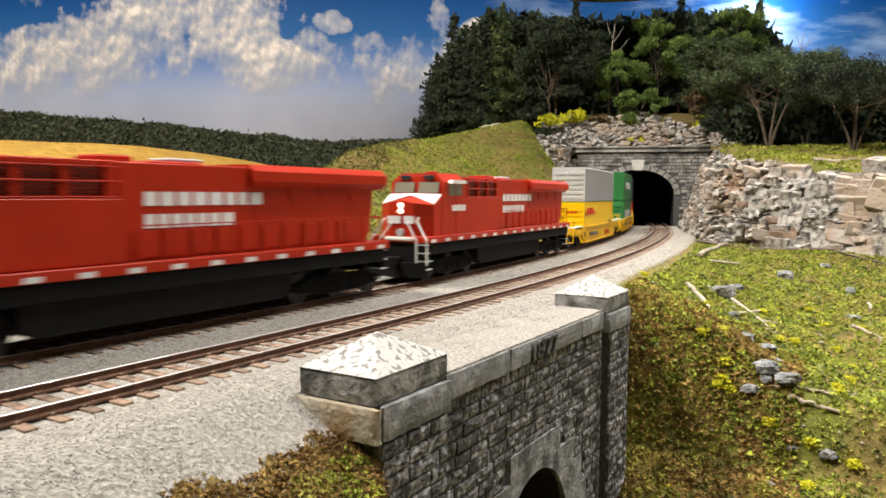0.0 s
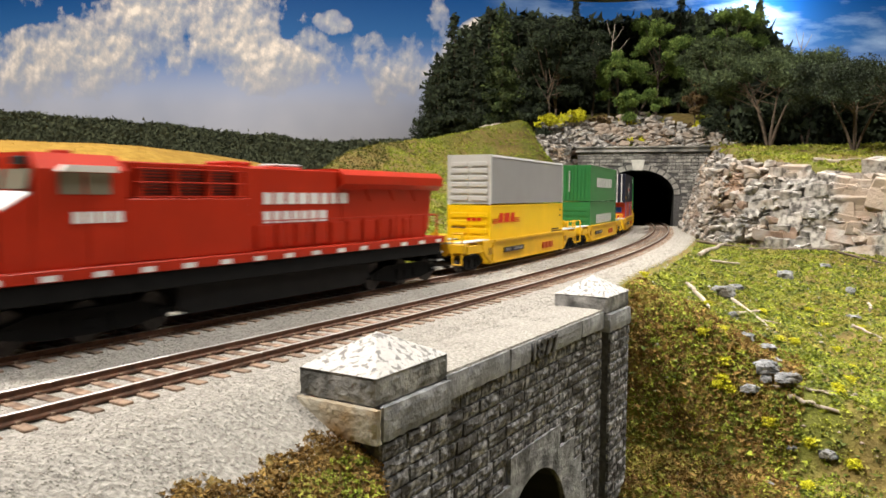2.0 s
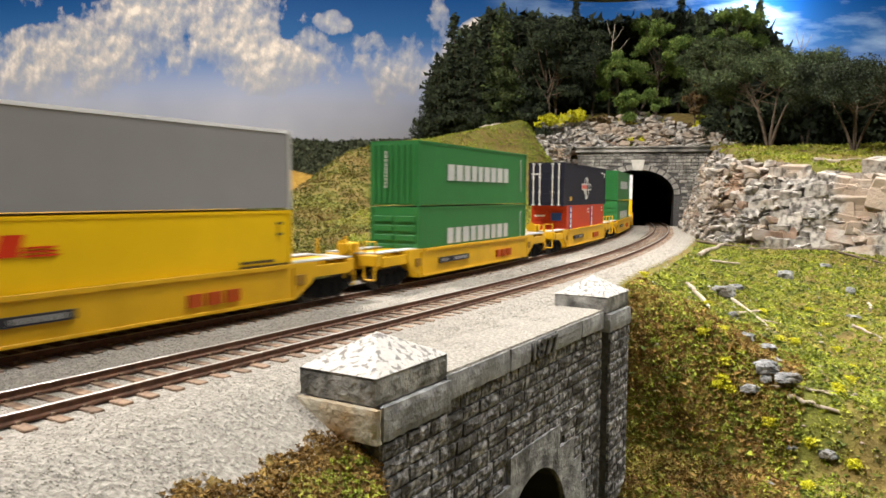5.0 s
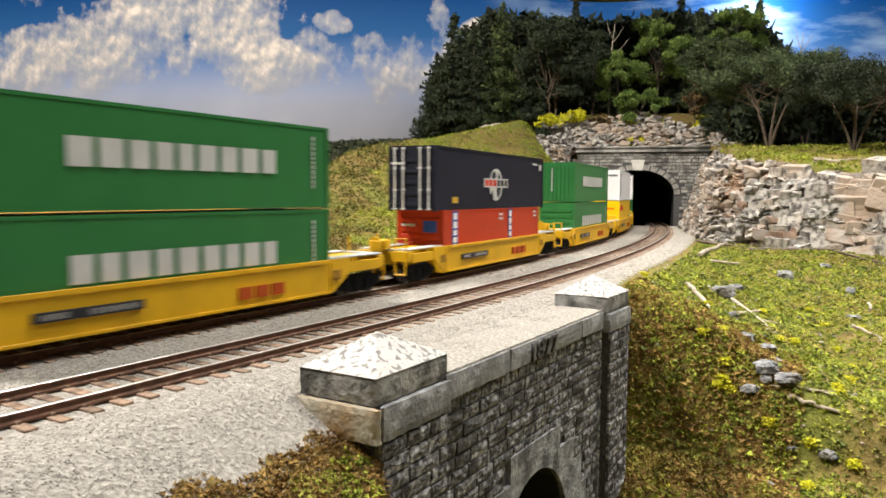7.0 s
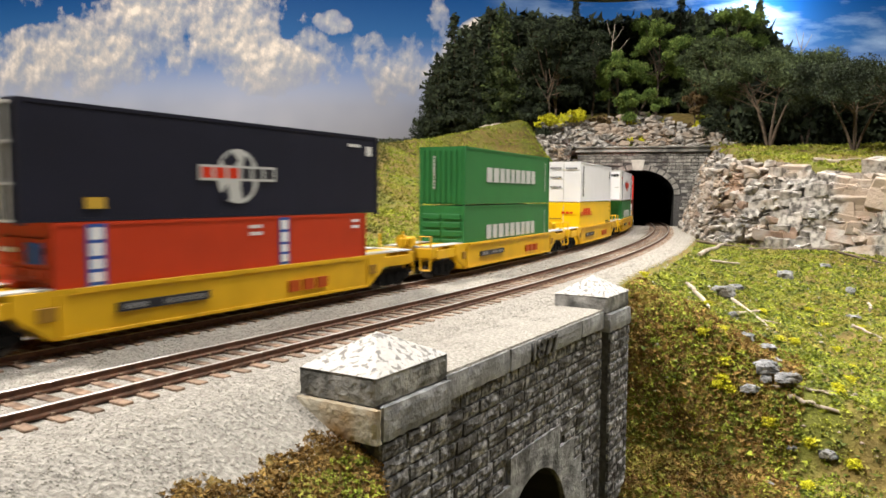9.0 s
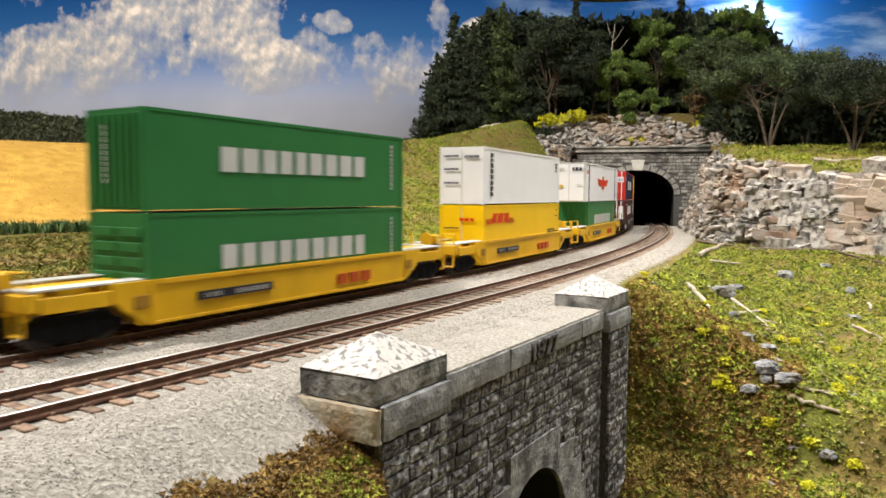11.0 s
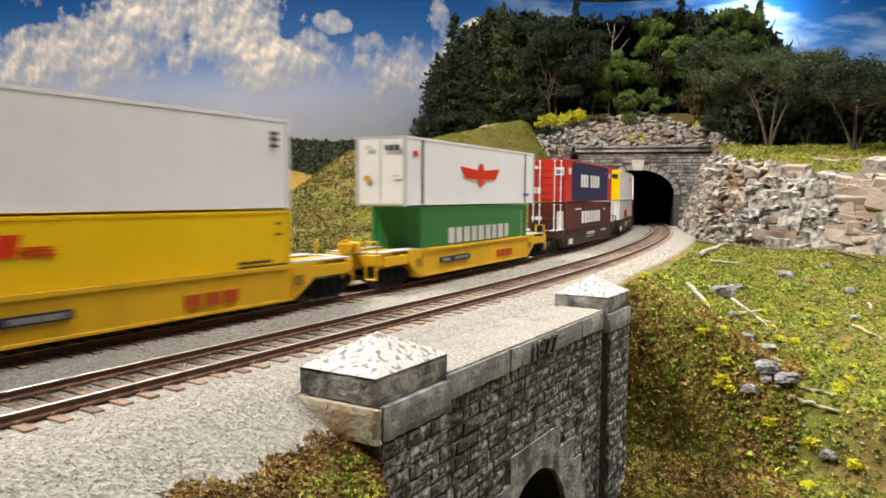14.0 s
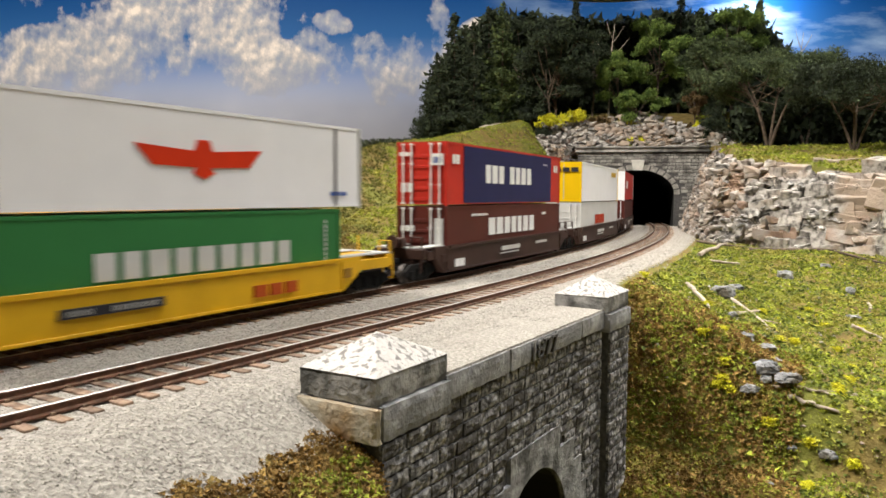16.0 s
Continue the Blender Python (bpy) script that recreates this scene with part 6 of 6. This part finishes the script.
# ---- trees ----
def flakes(rng, centres, radii, n, size):
    """Leaf flakes spread through a set of soft blobs."""
    pick = rng.choice(len(centres), n, p=radii ** 2 / (radii ** 2).sum())
    d = rng.normal(0, 1, (n, 3))
    d /= np.linalg.norm(d, axis=1)[:, None]
    p = centres[pick] + d * (radii[pick] * rng.uniform(0.4, 1.1, n))[:, None] * np.array([1, 1, 0.75])
    V = p[:, None, :] + rng.normal(0, 1, (n, 3, 3)) * size * rng.uniform(0.6, 1.3, (n, 1, 1))
    return V.reshape(-1, 3), np.arange(n * 3).reshape(-1, 3)


def conifer(height, width, leaf, seed, label, n=4200, bare=0.12):
    rng = np.random.RandomState(seed)
    t = empty("conifer_tree", label, "tree", "trees on the tunnel hill")
    part("trunk", tube(bmesh.new(), [(0, 0, -6), (0.5, 0, height * 0.4), (0, 0.3, height * 0.97)], max(1.4, height * 0.014), 8, 0.4), M["bark"], t)
    V, F = [], []
    z = height * bare
    centres, radii = [], []
    while z < height * 0.98:
        f = (z / height - bare) / (1 - bare)
        r = width / 2 * (1 - f) ** 0.8 * rng.uniform(0.75, 1.1)
        m = max(3, int(9 * (1 - f)) + 2)
        for k in range(m):
            a = rng.uniform(0, 2 * np.pi)
            for q in (0.35, 0.7, 1.0):
                centres.append((math.cos(a) * r * q, math.sin(a) * r * q, z - r * 0.22 * q + rng.uniform(-2, 2)))
                radii.append(max(2.2, r * 0.24 * (1.15 - 0.5 * q)))
        z += max(1.8, height * 0.042 * (1.15 - f))
    V, F = flakes(rng, np.array(centres), np.array(radii), n, max(1.1, height * 0.0085))
    raw("crown", V, F, M[leaf], t)
    return t


def broadleaf(height, width, leaf, seed, label, n=5200, bare=0.35, trunks=1, lean=0.0):
    rng = np.random.RandomState(seed)
    t = empty("broadleaf_tree", label, "tree", "trees on the tunnel hill")
    tops = []
    for k in range(trunks):
        a = rng.uniform(0, 2 * np.pi)
        sp = width * (0.22 if trunks > 1 else 0.05)
        top = Vector((math.cos(a) * sp + lean, math.sin(a) * sp, height * rng.uniform(0.55, 0.72)))
        mid = Vector((top.x * 0.45 + rng.uniform(-2, 2), top.y * 0.45, height * bare * 0.8))
        part("trunk", tube(bmesh.new(), [(0, 0, -6), mid * 0.5, mid, top], max(1.5, height * 0.018), 8, 0.8), M["bark"], t)
        tops.append((mid, top))
    lb = bmesh.new()
    centres, radii = [], []
    for mid, top in tops:
        for k in range(int(14 / trunks) + 2):
            a = rng.uniform(0, 2 * np.pi)
            el = rng.uniform(bare + 0.08, 0.93)
            rr = width / 2 * math.sqrt(max(0.05, 1 - ((el - 0.62) / 0.42) ** 2)) * rng.uniform(0.45, 0.82)
            e = Vector((math.cos(a) * rr + top.x * 0.6, math.sin(a) * rr + top.y * 0.6, height * el))
            st = mid.lerp(top, rng.uniform(0.1, 0.8))
            tube(lb, [st, st.lerp(e, 0.5) + Vector((0, 0, -2)), e], max(0.7, height * 0.007), 5, 0.3)
            for j in range(4):
                centres.append((e.x + rng.normal(0, width * 0.055), e.y + rng.normal(0, width * 0.055), e.z + rng.normal(0, height * 0.02)))
                radii.append(width * rng.uniform(0.055, 0.125))
    part("limb", lb, M["bark"], t)
    V, F = flakes(rng, np.array(centres), np.array(radii), int(n * 1.3), max(1.0, height * 0.0068))
    raw("crown", V, F, M[leaf], t)
    return t


def plant(t, px, y, z=None, turn=0.0):
    """Set a tree on the hill at bearing px (tangent to the east of the view line) and depth y."""
    x = px * y
    t.matrix_basis = put(x, y, float(ground(x, y)) if z is None else z, turn)
    return t


def tall(y, top, x):
    """Height that reaches the tangent top above the eye level at depth y."""
    return 43.3 + top * y - float(ground(x * y, y))


def trees():
    con = ((0.078, 1230, 0.258, 120, "leaf_olive", "tall dense dark green conifer"), (0.040, 1210, 0.232, 92, "leaf_dark_shaded", "dark green conifer with a pale trunk"),
           (0.014, 1240, 0.243, 96, "leaf_dark_shaded", "dark conifer at the edge of the wood"), (-0.008, 1260, 0.190, 92, "leaf_dark_shaded", "low dark conifer at the edge of the wood"),
           (0.118, 1210, 0.245, 74, "leaf_dark_shaded", "slim conifer with a thin bare stem"), (0.176, 1400, 0.262, 66, "leaf_dark_shaded", "pointed dark conifer in the wood"),
           (0.316, 1290, 0.272, 70, "leaf_dark_shaded", "dark spire conifer above the tunnel"), (0.343, 1250, 0.252, 60, "leaf_grey", "grey-green conifer above the tunnel"),
           (0.421, 1330, 0.264, 58, "leaf_grey", "grey spire conifer against the sky"), (0.367, 1140, 0.150, 56, "leaf_dark_shaded", "thin sparse dark conifer"),
           (0.060, 1330, 0.250, 90, "leaf_dark_shaded", "dark conifer deep in the wood"), (0.025, 1340, 0.205, 90, "leaf_dark_shaded", "dark conifer deep in the wood"))
    for k, (px, y, top, w, leaf, lab) in enumerate(con):
        plant(conifer(tall(y, top, px), w, leaf, 200 + k, lab, n=16000 if k < 5 else 10000), px, y, turn=k * 50)
    # leaf colour carries the light here: lightened where lit, darkened where shaded
    dec = ((0.150, 1190, 0.238, 128, "leaf_dark_shaded", "dark spreading tree with a leaning trunk", 2, 0.25), (0.236, 1230, 0.200, 92, "leaf_green_lit", "mid-green tree above the tunnel, leaf colour lightened as if lit", 1, 0.2),
           (0.285, 1250, 0.243, 118, "leaf_green_lit", "tall light green tree above the tunnel", 1, 0.3), (0.388, 1290, 0.252, 120, "leaf_green_lit", "bright green tree, leaf colour lightened as if lit from above", 1, 0.3),
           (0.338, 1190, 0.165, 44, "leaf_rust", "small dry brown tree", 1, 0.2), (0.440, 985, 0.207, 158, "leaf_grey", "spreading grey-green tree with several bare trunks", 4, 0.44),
           (0.556, 890, 0.178, 165, "leaf_dark_shaded", "spreading dark tree with forked bare trunks", 4, 0.46), (0.372, 1150, 0.215, 120, "leaf_grey", "grey-green tree behind the rock", 2, 0.4),
           (0.490, 1100, 0.205, 150, "leaf_dark_shaded", "tree with leaves coloured dark for the shade of the wood", 2, 0.3), (0.62, 1000, 0.190, 160, "leaf_dark_shaded", "tree with leaves coloured dark for the shade of the wood", 2, 0.4),
           (0.200, 1290, 0.215, 110, "leaf_dark_shaded", "dark tree behind the rocks", 1, 0.25), (0.262, 1190, 0.140, 84, "leaf_green_lit", "low green shrub tree over the rocks", 1, 0.15),
           (0.110, 1310, 0.240, 120, "leaf_dark_shaded", "dark broad tree deep in the wood", 1, 0.2))
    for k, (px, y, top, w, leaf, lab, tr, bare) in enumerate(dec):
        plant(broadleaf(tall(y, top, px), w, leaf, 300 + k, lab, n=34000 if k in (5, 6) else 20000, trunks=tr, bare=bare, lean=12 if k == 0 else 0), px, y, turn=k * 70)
    # dark filler clumps that close the wood and stand in for its deep shade
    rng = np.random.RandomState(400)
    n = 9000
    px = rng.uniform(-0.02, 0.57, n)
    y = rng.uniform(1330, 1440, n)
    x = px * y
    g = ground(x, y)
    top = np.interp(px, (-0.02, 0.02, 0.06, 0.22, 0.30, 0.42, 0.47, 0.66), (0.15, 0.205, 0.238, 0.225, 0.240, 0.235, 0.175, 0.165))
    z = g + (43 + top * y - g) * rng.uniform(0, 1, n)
    bits("wood_thicket", np.stack([x, y, z], -1), rng.uniform(6, 12, n), M["leaf_dark_shaded"], "dark clumps filling the wood, coloured for deep shade", 401, flat=1.0, shape="clump")
    # same dark filler for the black shade below the spreading crowns
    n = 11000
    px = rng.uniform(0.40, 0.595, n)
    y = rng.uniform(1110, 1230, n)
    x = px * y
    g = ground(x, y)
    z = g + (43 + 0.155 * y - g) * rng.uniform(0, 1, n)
    bits("wood_thicket", np.stack([x, y, z], -1), rng.uniform(5, 10, n), M["leaf_dark_shaded"], "dark clumps coloured for the shade under the spreading trees", 402, flat=1.0, shape="clump")
    # shrubs over the rocks
    for k, (px, y, z, r, m_, lab) in enumerate(((0.143, 1165, 158, 17, "turf_yellow", "yellow-green shrub"), (0.175, 1175, 166, 17, "turf_yellow", "yellow-green shrub"), (0.252, 1180, 157, 15, "turf_yellow", "yellow-green shrub"),
                                                (0.294, 1180, 152, 13, "turf_yellow", "yellow-green shrub"), (0.298, 1160, 131, 17, "leaf_dark_shaded", "dark green shrub"), (0.135, 1160, 140, 20, "leaf_dark_shaded", "dark green shrub"),
                                                (0.268, 1155, 128, 10, "turf_yellow", "yellow-green shrub"), (0.345, 1170, 150, 12, "turf_yellow", "yellow-green shrub"), (0.215, 1185, 160, 14, "leaf_rust", "dry brown shrub"), (0.325, 1175, 148, 14, "leaf_rust", "dry brown shrub"))):
        r2 = np.random.RandomState(500 + k)
        s = empty("shrub", lab + " on the rocks over the tunnel", "shrub", "shrubs over the tunnel", m=put(px * y, y, z))
        part("stem", tube(bmesh.new(), [(0, 0, -14), (0, 0, 2)], 1.4, 6, 0.6), M["bark"], s)
        V, F = flakes(r2, r2.normal(0, 0.42, (14, 3)) * r * np.array([1.2, 0.8, 0.6]), np.full(14, r * 0.42), 900, 1.6)
        raw("crown", V, F, M[m_], s)
    # bare branches against the sky
    for px, y, zz, sc in ((0.222, 1250, 262, 1.0), (0.475, 1200, 238, 0.9)):
        r2 = random.Random(int(px * 1000))
        bm = tube(bmesh.new(), [(0, 0, float(ground(px * y, y)) - zz), (2, 0, 0), (4, 0, 34), (8, 0, 68)], 1.6, 6, 0.4)
        for q, dx in ((8, -26), (14, 30), (34, 20), (44, -10)):
            tube(bm, [(3, 0, q), (3 + dx * 0.5, 0, q + 12), (3 + dx, 0, q + 30)], 0.9, 5, 0.25)
        bmesh.ops.scale(bm, vec=(sc, sc, 1), verts=bm.verts)
        ob = part("dead_tree", bm, M["dead"], at=put(px * y, y, zz))
        tagged(ob, "bare dead tree with forked pale branches", "tree", "trees on the tunnel hill")


def lamp_rim():
    bm = bmesh.new()
    slab(bm, [(100 * math.cos(a), 60 * math.sin(a)) for a in (2 * math.pi * k / 40 for k in range(40))], 0, 9)
    tube(bm, [(0, 0, 8), (0, 0, 1030)], 5, 8)
    ob = part("hanging_lamp_shade", bm, M["shade"], at=put(276, 1250, 379))
    tagged(ob, "beige rim of a hanging lamp over the layout", "lamp")



# ---- build ----
room()
backdrop()
terrain()
track(0.0, "far track of brown ties and rusty rails", 2950)
track(GAP, "near track of brown ties and rusty rails", 1800)
bridge()
portal()
rocks()
train()
field()
trees()
meadow()
ballast()
dead_wood()
lamp_rim()


motions()
